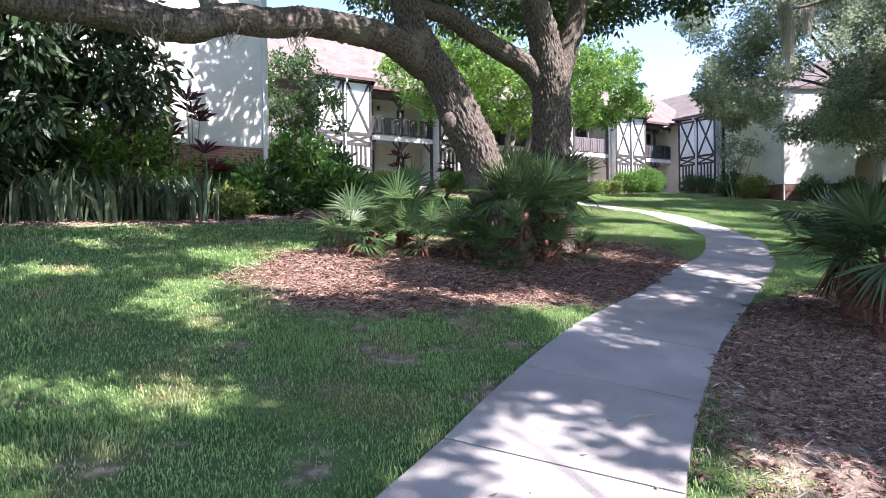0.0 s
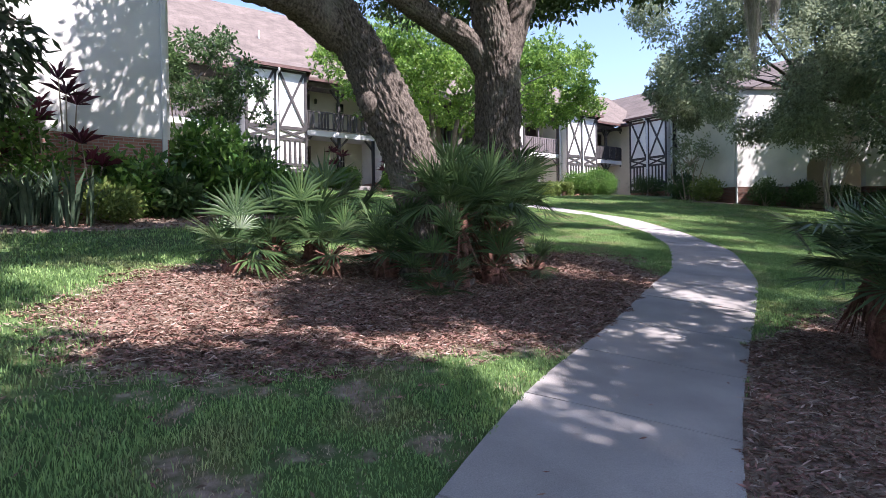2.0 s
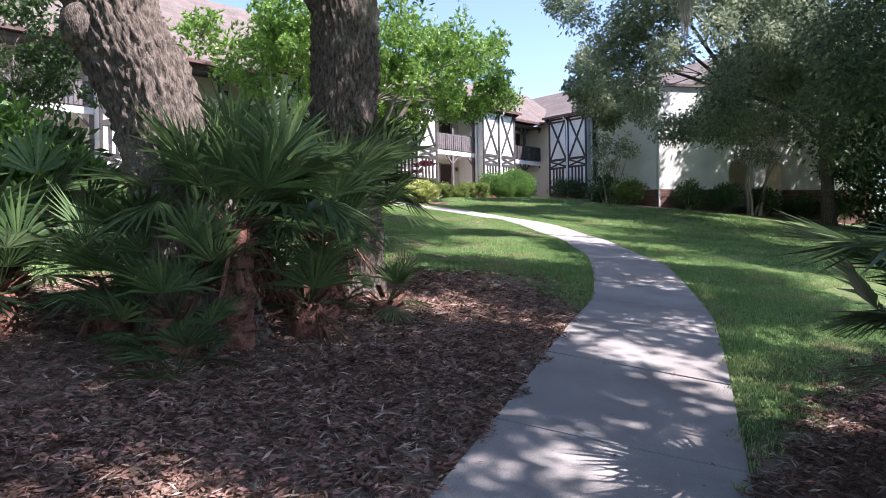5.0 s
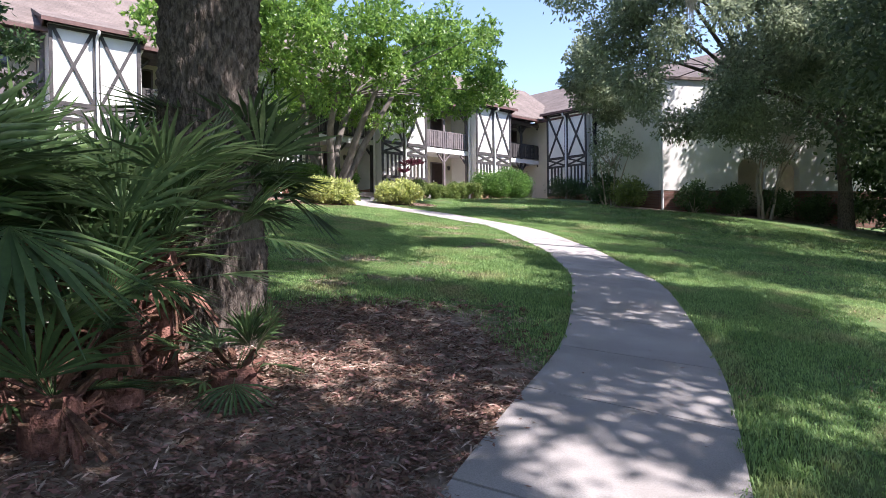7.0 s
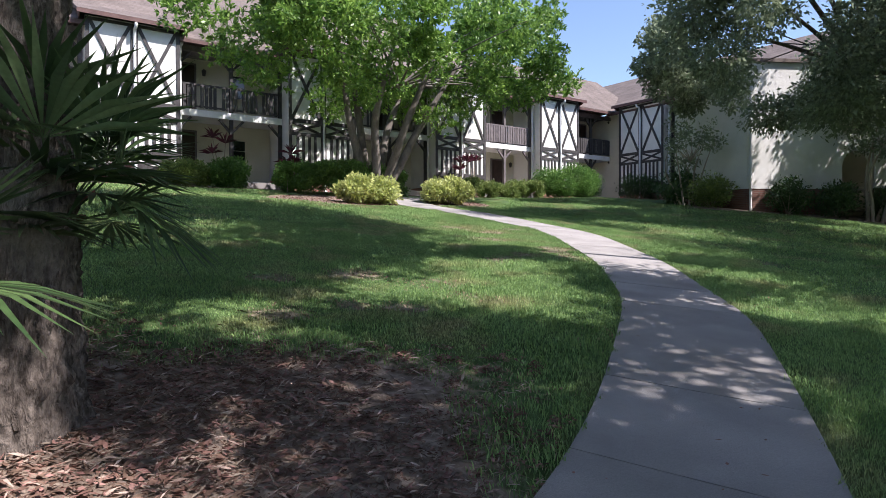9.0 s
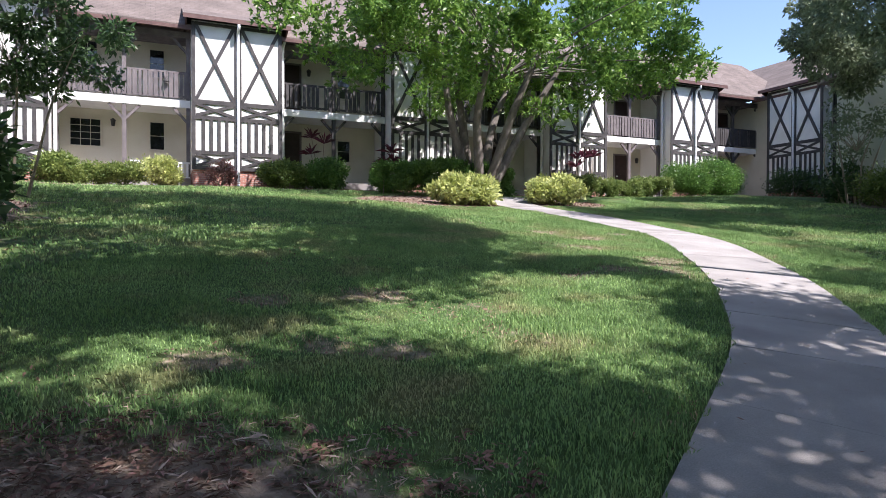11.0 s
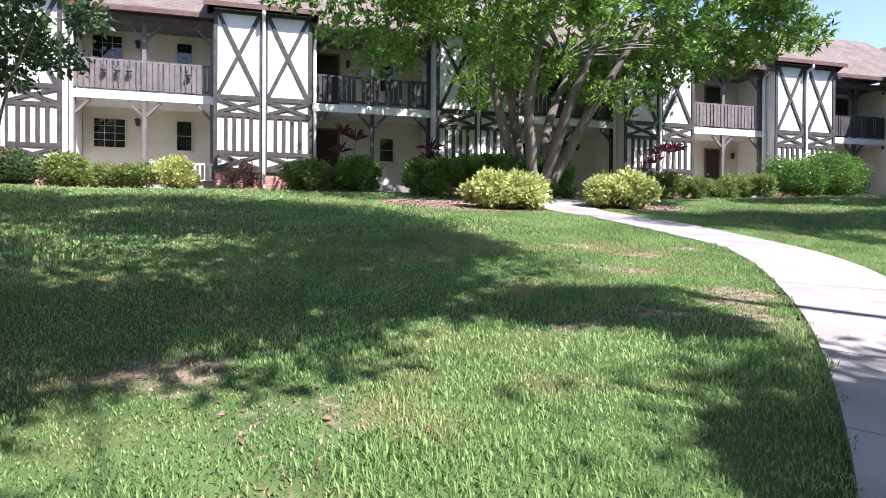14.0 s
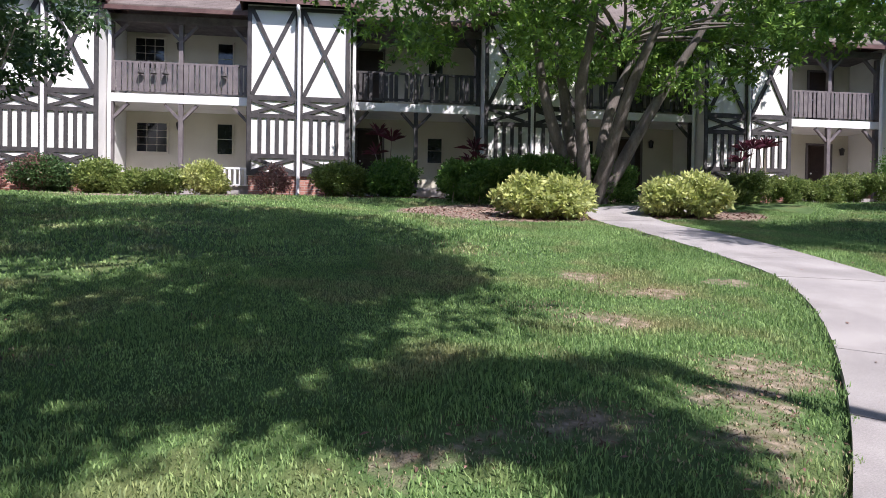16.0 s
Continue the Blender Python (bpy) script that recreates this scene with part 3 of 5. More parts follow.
def long_building():
    house = thing("apartment_building", (0, 0, 0), "long two-storey white half-timbered apartment building with brown shingle roof", "building")
    y = 30.45
    bays = [(5.55, 8.6), (12.85, 15.9), (20.1, 23.15), (27.4, 30.45), (34.25, 37.25)]
    for a, b in bays:
        timber_panel(house, a, b, y)
    up, dn = SLAB_TOP + 0.05, 4.4
    open_bay(house, 8.62, 12.83, y, [("win", 8.95, 9.9, 5.47, 6.42), ("win", 11.5, 11.98, 5.45, 6.45), ("win", 8.9, 9.8, 8.2, 9.17), ("win", 11.5, 11.98, 8.1, 9.1), ("lantern", 10.3, 0, 6.3, 0), ("lantern", 10.3, 0, 8.9, 0)], GREYWOOD)
    open_bay(house, 15.92, 20.08, y, [("door", 16.1, 16.95, dn, 6.4), ("win", 18.5, 19.0, 5.35, 6.2), ("door", 16.1, 16.95, up, 9.1), ("win", 18.5, 19.0, 7.95, 8.9), ("lantern", 17.3, 0, 8.8, 0)], TIMBER, False)
    open_bay(house, 23.17, 27.38, y, [("door", 25.3, 26.15, dn, 6.4), ("win", 23.8, 24.4, 5.35, 6.3), ("door", 25.3, 26.15, up, 9.1), ("lantern", 26.5, 0, 6.2, 0)], TIMBER, False)
    open_bay(house, 30.47, 34.23, y, [("door", 32.6, 33.5, dn, 6.4), ("door", 32.6, 33.5, up, 9.1), ("lantern", 31.1, 0, 6.2, 0), ("lantern", 33.9, 0, 6.15, 0), ("lantern", 31.1, 0, 8.8, 0)], GREYWOOD)
    open_bay(house, 37.27, 41.6, y + 0.3, [("door", 39.4, 40.2, dn, 6.4), ("door", 39.6, 40.5, up, 9.1)], TIMBER)
    bm = bmesh.new()
    prism(bm, [(30.55, EAVE), (30.55, EAVE + 0.08), (38.0, 15.1), (45.5, EAVE + 0.08), (45.5, EAVE), (38.0, 14.9)], 0, -4.0, 30.0)
    part("roof", bm, ROOF, house, "tall brown shingle roof")
    bm = bmesh.new()
    prism(bm, [(30.55, EAVE), (30.55, EAVE + 0.08), (34.6, 12.6), (38.6, EAVE + 0.08), (38.6, EAVE), (34.6, 12.4)], 0, 30.005, 43.6)
    part("roof", bm, ROOF, house, "lower brown shingle roof")
    bm = bmesh.new()
    prism(bm, [(30.7, EAVE), (38.0, 14.88), (45.3, EAVE)], 0, 29.7, 29.9)
    part("gable", bm, STUCCO, house, "white stucco gable between the roofs")
    edges = [x for b in bays for x in b]
    spans = [(-4.0, edges[0])] + list(zip(edges[1::2], edges[2::2])) + [(edges[-1], 40.0)]
    for a, b in spans:
        gutter(house, a, b, 30.55)
    for x in (8.72, 16.02, 27.28, 34.12):
        downpipe(house, x, 30.9, ground_at(x, 30.9) + 0.05, 9.45)
    bm = bmesh.new()
    box(bm, -4.0, 5.53, y + 0.2, y + 0.5, BRICK_LOW, 9.6)
    box(bm, -4.0, 50, 44.6, 44.9, 3, 9.6)
    part("outer_wall", bm, STUCCO, house, "white stucco outer wall")
    bm = bmesh.new()
    for x, yy in ((14.9, 34.0), (24.0, 33.0), (37.6, 33.0), (10.0, 35)):
        z = EAVE + 0.08 + (yy - 30.55) * 0.74
        bm = bmesh.new()
        bmesh.ops.create_cone(bm, cap_ends=True, segments=8, radius1=0.05, radius2=0.05, depth=0.5, matrix=Matrix.Translation((x, yy, z + 0.15)))
        part("vent_pipe", bm, WHITE, house, "white roof vent pipe")
    for x in (9.6, 9.98, 10.32, 12.05):
        bm = bmesh.new()
        bmesh.ops.create_cone(bm, cap_ends=True, segments=10, radius1=0.10, radius2=0.02, depth=0.14, matrix=Matrix.Translation((x, y + 0.52, SLAB_TOP + 0.66)))
        bmesh.ops.create_cone(bm, cap_ends=True, segments=6, radius1=0.01, radius2=0.01, depth=0.22, matrix=Matrix.Translation((x, y + 0.52, SLAB_TOP + 0.84)))
        pot = part("hanging_ornament", bm, TIMBER)
        tagged(pot, "small dark bell ornament hung from the balcony rail", "ornament", "ornaments on the balcony rail")

    bm = bmesh.new()
    box(bm, 10.9, 12.8, y + 0.50, y + 0.55, 4.80, 4.86)
    box(bm, 10.9, 12.8, y + 0.50, y + 0.55, 4.30, 4.34)
    fence = part("low_fence", bm, WHITE, house, "low white slatted fence")
    for i in range(12):
        bm = bmesh.new()
        x = 10.98 + i * 0.158
        box(bm, x - 0.035, x + 0.035, y + 0.505, y + 0.53, 4.344, 4.796)
        part("slat", bm, WHITE, fence)


long_building()


def wing_right():
    house = thing("apartment_wing", (40.3, 30.8, 0), "two-storey white half-timbered wing with brown shingle roof", "building", turn=-90)
    timber_panel(house, 0.75, 3.75, 0)
    open_bay(house, 3.77, 8.1, 0, [("door", 5.2, 6.1, 4.4, 6.4), ("door", 5.2, 6.1, SLAB_TOP, 9.1)], TIMBER)
    bm = bmesh.new()
    prism(bm, [(0.1, EAVE), (0.1, EAVE + 0.08), (7.6, 13.5), (15, EAVE + 0.08), (15, EAVE), (7.6, 13.3)], 0, -7.5, 9.5)
    part("roof", bm, ROOF, house, "brown shingle roof")
    gutter(house, -0.2, 8.3, 0.1)
    downpipe(house, 3.9, 0.3, ground_at(40.5, 26.9) + 0.05, 9.45)
    bm = bmesh.new()
    box(bm, -2.3, 0.73, 0.8, 1.1, BRICK_LOW, 9.6)
    part("corner_wall", bm, CREAM, house, "cream wall in the corner")


wing_right()


def arched_wall(bm, length, z0, z1, openings, depth):
    """An upright wall along x with round-headed openings cut through it: (x0, x1, foot, spring of the arch)."""
    def quad(a, b, c, d):
        bm.faces.new([bm.verts.new(p) for p in (a, b, c, d)])

    def slab(x0, x1, a, b):
        if b - a > 1e-4 and x1 - x0 > 1e-4:
            for y in (0, depth):
                quad((x0, y, a), (x1, y, a), (x1, y, b), (x0, y, b))

    cols = sorted({(o[0], o[1]) for o in openings})
    last = 0
    for c0, c1 in cols:
        slab(last, c0, z0, z1)
        here = sorted([o for o in openings if o[0] == c0], key=lambda o: o[2])
        low = z0
        for x0, x1, foot, spring in here:
            slab(x0, x1, low, foot)
            r, n = (x1 - x0) / 2, 12
            mid = (x0 + x1) / 2
            top = spring + r + 0.02
            pts = [(mid - r * math.cos(math.pi * i / n), spring + r * math.sin(math.pi * i / n)) for i in range(n + 1)]
            for (xa, za), (xb, zb) in zip(pts, pts[1:]):
                for y in (0, depth):
                    quad((xa, y, za), (xb, y, zb), (xb, y, top), (xa, y, top))
                quad((xa, 0, za), (xb, 0, zb), (xb, depth, zb), (xa, depth, za))
            quad((x0, 0, foot), (x0, depth, foot), (x0, depth, spring), (x0, 0, spring))
            quad((x1, 0, foot), (x1, depth, foot), (x1, depth, spring), (x1, 0, spring))
            quad((x0, 0, foot), (x1, 0, foot), (x1, depth, foot), (x0, depth, foot))
            low = top
        slab(c0, c1, low, z1)
        last = c1
    slab(last, length, z0, z1)
    quad((0, 0, z1), (length, 0, z1), (length, depth, z1), (0, depth, z1))
    for x in (0, length):
        quad((x, 0, z0), (x, depth, z0), (x, depth, z1), (x, 0, z1))


def arched_block():
    house = thing("arched_building", (35.25, 19.55, 0), "white stucco two-storey building end with round arches and brick foot", "building", turn=-29.9)
    spots = [(4.15, 5.65, 3.55, 4.95), (4.15, 5.65, 6.35, 7.3), (6.35, 7.6, 3.55, 4.95), (6.35, 7.6, 6.35, 7.3)]
    bm = bmesh.new()
    arched_wall(bm, 13, 4.05, 9.2, [(a, b, max(c, 4.06), s) for a, b, c, s in spots], 0.35)
    part("front_wall", bm, STUCCO, house, "white stucco wall with round arches")
    bm = bmesh.new()
    for a, b in ((0.01, 4.15), (5.65, 6.35), (7.6, 13)):
        box(bm, a, b, 0.015, 0.34, 2.2, 4.05)
    part("brick_foot", bm, DARKBRICK, house, "dark brick foot")
    bm = bmesh.new()
    box(bm, 0.4, 13, 2.2, 2.4, 2.2, 9.2)
    box(bm, 3.0, 13, 0.36, 2.2, 5.9, 6.2)
    box(bm, 3.0, 13, 0.36, 2.2, 3.2, 3.5)
    part("gallery_wall", bm, CREAM, house, "cream gallery wall behind the arches")
    window(house, 9.6, 10.4, 4.6, 5.7, 0, 2, 2)
    bm = bmesh.new()
    prism(bm, [(-0.12, 9.2), (-0.12, 9.34), (4.0, 9.7), (8, 9.34), (8, 9.2)], 0, -0.1, 13.2)
    part("roof", bm, ROOF, house, "brown shingle roof")
    side = thing("side_wall", (0, 0, 0), "white stucco side wall on a dark brick foot", "wall", kind="structure")
    bm = bmesh.new()
    box(bm, 35.25, 35.55, 19.56, 22.9, 4.05, 9.25)
    box(bm, 35.56, 41.0, 22.6, 22.9, 4.05, 9.25)
    part("wall_face", bm, STUCCO, side)
    bm = bmesh.new()
    box(bm, 35.262, 35.55, 19.57, 22.89, 2.2, 4.05)
    box(bm, 35.56, 41.0, 22.61, 22.89, 2.2, 4.05)
    part("brick_foot", bm, DARKBRICK, side)
    downpipe(house, 0.12, -0.06, 2.95, 9.0)


arched_block()


def wing_left():
    house = thing("gable_wing", (0, 0, 0), "tall white stucco end wall on a red brick foot", "building")
    bm = bmesh.new()
    box(bm, -9, 6.6, 17.7, 27, 3.93, 10.6)
    part("end_wall", bm, STUCCO, house, "white stucco end wall")
    bm = bmesh.new()
    box(bm, -8.99, 6.58, 17.72, 26.99, 1.5, 3.93)
    part("brick_foot", bm, BRICK, house, "red brick foot")
    bm = bmesh.new()
    prism(bm, [(-9.5, 10.6), (-9.5, 10.7), (-1.2, 14.5), (7.1, 10.7), (7.1, 10.6)], 1, 17.3, 27.2)
    part("roof", bm, ROOF, house, "brown shingle roof")
    bm = bmesh.new()
    box(bm, 6.42, 6.52, 17.60, 17.69, 2.3, 10.5)
    part("downpipe", bm, WHITE, house, "white metal downpipe")


wing_left()


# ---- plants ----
# spots kept sunlit by leaving crown clumps out: place on the ground and radius
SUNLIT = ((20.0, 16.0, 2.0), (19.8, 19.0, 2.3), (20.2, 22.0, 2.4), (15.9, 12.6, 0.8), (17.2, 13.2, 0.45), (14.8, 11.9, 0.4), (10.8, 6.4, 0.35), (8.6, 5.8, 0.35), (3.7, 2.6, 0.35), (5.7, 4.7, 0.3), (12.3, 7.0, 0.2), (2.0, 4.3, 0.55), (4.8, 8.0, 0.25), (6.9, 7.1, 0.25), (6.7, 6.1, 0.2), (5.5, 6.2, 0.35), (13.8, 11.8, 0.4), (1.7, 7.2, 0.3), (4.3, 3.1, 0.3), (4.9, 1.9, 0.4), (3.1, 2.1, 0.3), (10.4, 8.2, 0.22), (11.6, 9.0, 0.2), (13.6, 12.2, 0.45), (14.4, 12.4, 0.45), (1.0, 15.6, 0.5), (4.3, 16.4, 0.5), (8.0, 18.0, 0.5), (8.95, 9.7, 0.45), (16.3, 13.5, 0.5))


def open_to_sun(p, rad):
    """Which clumps (world places) may stay, so that none shades the sunlit spots."""
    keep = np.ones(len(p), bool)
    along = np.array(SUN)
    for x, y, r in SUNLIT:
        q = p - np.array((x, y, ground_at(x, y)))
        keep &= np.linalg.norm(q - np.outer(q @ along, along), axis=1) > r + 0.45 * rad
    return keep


def leaf_cloud(name, centres, radii, count, size, mat, parent, seed, flat=0.8, droop=0.0, shape=0.45, label="", tuft=1, scatter_out=0.2):
    """Many small pointed leaves on the skins of clumps, singly or in tufts that spread from a shoot's end."""
    rng = np.random.default_rng(seed)
    centres, radii = np.asarray(centres, float), np.asarray(radii, float)
    shoots = max(1, count // tuft)
    count = shoots * tuft
    pick = rng.choice(len(centres), shoots, p=radii ** 2 / np.sum(radii ** 2))
    d = rng.normal(size=(shoots, 3))
    d /= np.linalg.norm(d, axis=1)[:, None]
    r = radii[pick] * (0.35 + 0.65 * rng.random(shoots) ** 0.5) * (1 + scatter_out * rng.normal(size=shoots))
    c = centres[pick] + d * r[:, None] * (1, 1, flat)
    if tuft > 1:
        d = d + (0, 0, 0.35)
        c, d = np.repeat(c, tuft, 0), np.repeat(d, tuft, 0)
        c = c - d * (size * 0.5 * rng.random(count))[:, None]
    out = d * 0.8 + rng.normal(size=(count, 3)) * 0.7 + (0, 0, -droop)
    out /= np.linalg.norm(out, axis=1)[:, None]
    side = np.cross(out, rng.normal(size=(count, 3)))
    side /= np.linalg.norm(side, axis=1)[:, None]
    s = size * (0.6 + 0.8 * rng.random(count))[:, None]
    tip, half = c + out * s, side * s * shape * 0.5
    mid = c + out * s * 0.45
    v = np.stack([c, mid + half, tip, mid - half], 1).reshape(-1, 3)
    f = np.arange(count * 4).reshape(-1, 4)
    return raw(name, v, f, mat, parent, label)


def clumps(seed, centre, spread, n, r, hole=0.0):
    """Clump centres filling a rough, uneven ellipsoid."""
    rng = np.random.default_rng(seed)
    d = rng.normal(size=(n, 3))
    d /= np.linalg.norm(d, axis=1)[:, None]
    u = (hole + (1 - hole) * rng.random(n)) ** (1 / 2.2)
    p = np.array(centre) + d * u[:, None] * np.array(spread)
    return p, r * (0.6 + 0.8 * rng.random(n))


def twigs(bm, start, ends, r, rng, bend=0.5):
    start = Vector(start)
    for e in ends:
        e = Vector(e)
        m = start.lerp(e, 0.5) + Vector((rng.uniform(-bend, bend), rng.uniform(-bend, bend), rng.uniform(0, bend)))
        tube(bm, [start, m, e], [r, r * 0.6, r * 0.2], 6, 0.1)


def bark_tube(bm, points, radii, sides=190, spacing=0.032, deep=0.045):
    """A limb with furrowed bark: long ridges that run along it, parted by cracks."""
    pts = [Vector(p) for p in points]
    fine, rad, run = [], [], 0.0
    for i in range(len(pts) - 1):
        a, b, c, d = pts[max(i - 1, 0)], pts[i], pts[i + 1], pts[min(i + 2, len(pts) - 1)]
        steps = max(3, int((c - b).length / spacing))
        for s in range(steps):
            u = s / steps
            fine.append(0.5 * ((2 * b) + (c - a) * u + (2 * a - 5 * b + 4 * c - d) * u * u + (3 * b - a - 3 * c + d) * u ** 3))
            rad.append(radii[i] * (1 - u) + radii[i + 1] * u)
    fine.append(pts[-1])
    rad.append(radii[-1])
    rings, side = [], Vector((1, 0.2, 0.1))
    for i, p in enumerate(fine):
        axis = (fine[min(i + 1, len(fine) - 1)] - fine[max(i - 1, 0)]).normalized()
        if i:
            run += (p - fine[i - 1]).length
        side = (side - axis * side.dot(axis)).normalized()
        other = axis.cross(side)
        ring = []
        for k in range(sides):
            a = 2 * math.pi * k / sides
            ca, sa = math.cos(a), math.sin(a)
            dirn = side * ca + other * sa
            q = Vector((ca * rad[i] * 27, sa * rad[i] * 27, run * 8.0))
            ridge = abs(noise.noise(q) + 0.5 * noise.noise(q * 2.1)) * 1.6 - 0.5
            lump = noise.noise(Vector((ca * 1.2, sa * 1.2, run * 0.9)))
            r = rad[i] * (1 + 0.07 * lump) + ridge * deep * min(1, rad[i] / 0.25)
            ring.append(bm.verts.new(p + dirn * r))
        rings.append(ring)
    for lo, hi in zip(rings, rings[1:]):
        for k in range(sides):
            bm.faces.new((lo[k], lo[(k + 1) % sides], hi[(k + 1) % sides], hi[k])).smooth = True
    bm.faces.new(rings[-1])


def oak_pair():
    a = thing("oak_tree", (8.05, 8.6, ground_at(8.05, 8.6) - 0.1), "leaning live oak with rough grey bark and long low limb", "tree", "oaks in the mulch bed")
    o = Vector(a.location)

    def rel(pts):
        return [Vector(p) - o for p in pts]
    bm = bmesh.new()
    bark_tube(bm, rel([(7.92, 8.5, 0.5), (7.86, 8.6, 1.2), (7.78, 8.75, 2.0), (7.66, 8.9, 2.7), (7.47, 9.12, 3.3), (7.34, 9.45, 4.0), (7.0, 9.6, 4.6), (6.6, 9.75, 5.7), (6.3, 10.1, 8.2)]), [0.56, 0.44, 0.375, 0.36, 0.35, 0.33, 0.30, 0.23, 0.11])
    part("trunk", bm, BARK, a)
    bm = bmesh.new()
    bmesh.ops.create_icosphere(bm, subdivisions=3, radius=0.15, matrix=Matrix.Translation(Vector((7.16, 9.05, 3.28)) - o) @ Matrix.Diagonal((1, 1, 1.25, 1)))
    part("burr", bm, BARK, a, "round knot on the trunk")
    bm = bmesh.new()
    bark_tube(bm, rel([(7.0, 9.58, 4.35), (6.25, 9.45, 4.66), (5.55, 9.2, 4.62), (4.6, 8.8, 4.5), (3.9, 8.5, 4.28), (3.3, 8.4, 4.2), (2.75, 8.3, 3.98), (2.18, 8.2, 3.97), (1.54, 8.1, 3.95), (0.9, 8.0, 3.9), (-1.5, 7.7, 4.1), (-4, 7.2, 5.0)]), [0.28, 0.25, 0.235, 0.21, 0.20, 0.195, 0.20, 0.20, 0.18, 0.17, 0.13, 0.05], 80, 0.06, 0.032)
    part("limb", bm, BARK, a)
    bm = bmesh.new()
    bark_tube(bm, rel([(3.15, 8.4, 4.2), (3.0, 8.5, 4.6), (2.8, 8.7, 5.2), (2.2, 9.0, 6.4)]), [0.13, 0.11, 0.09, 0.03], 48, 0.07, 0.02)
    part("limb", bm, BARK, a)
    b = thing("oak_tree", (10.2, 9.75, ground_at(10.2, 9.75) - 0.1), "upright live oak with rough grey bark and forked trunk", "tree", "oaks in the mulch bed")
    ob = Vector(b.location)

    def relb(pts):
        return [Vector(p) - ob + Vector((-0.13, 0, 0)) for p in pts]
    bm = bmesh.new()
    bark_tube(bm, relb([(10.2, 9.75, 0.6), (10.2, 9.75, 1.2), (10.17, 9.75, 2.5), (10.2, 9.75, 3.7), (10.2, 9.75, 4.5), (10.05, 9.75, 5.3), (9.75, 9.75, 6.3), (9.5, 9.9, 8.4)]), [0.56, 0.44, 0.39, 0.38, 0.38, 0.30, 0.24, 0.10])
    part("trunk", bm, BARK, b)
    for pts, radii in (([(10.3, 9.72, 4.35), (10.5, 9.7, 4.95), (10.82, 9.7, 5.7), (11.05, 9.7, 6.5), (11.6, 9.6, 8.4)], [0.27, 0.25, 0.21, 0.18, 0.08]), ([(10.05, 9.8, 4.35), (9.7, 9.9, 4.78), (9.1, 10, 5.03), (8.5, 10, 5.25), (7.84, 10, 5.5), (7.1, 10, 5.62), (5.6, 10.4, 6.6)], [0.24, 0.22, 0.20, 0.185, 0.17, 0.15, 0.05])):
        bm = bmesh.new()
        bark_tube(bm, relb(pts), radii, 80, 0.06, 0.032)
        part("limb", bm, BARK, b)
    return a, b


OAK_A, OAK_B = oak_pair()


def crown(tree, seed, centre, spread, n, r, leaves, size, mat, hole=0.2, droop=0.1, name="crown", start=None, limbs=10, shape=0.45, bark=None, thick=0.11):
    p, rad = clumps(seed, centre, spread, n, r, hole)
    # clumps that would shade a SUNLIT spot are dropped
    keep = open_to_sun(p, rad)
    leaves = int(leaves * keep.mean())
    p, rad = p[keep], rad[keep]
    n = len(p)
    o = np.array(tree.location)
    leaf_cloud(name, p - o, rad, leaves, size, mat, tree, seed + 1, 0.75, droop, shape, scatter_out=0.1)
    if start is not None:
        rng = random.Random(seed)
        pick = sorted(range(n), key=lambda i: rng.random())[:limbs]
        for i in pick:
            bm = bmesh.new()
            twigs(bm, Vector(start) - Vector(o), [Vector(p[i] - o)], thick, rng, 0.7)
            part("branch", bm, bark or BARK, tree)


crown(OAK_A, 11, (5.4, 9.0, 9.6), (7.2, 4.6, 1.6), 58, 0.9, 36000, 0.22, OAKLEAF, start=(6.2, 10.1, 8.0))
crown(OAK_B, 12, (13.9, 13.2, 10.2), (7.2, 7.0, 1.5), 165, 1.0, 84000, 0.21, OAKLEAF, 0.6, start=(9.5, 9.9, 8.3))


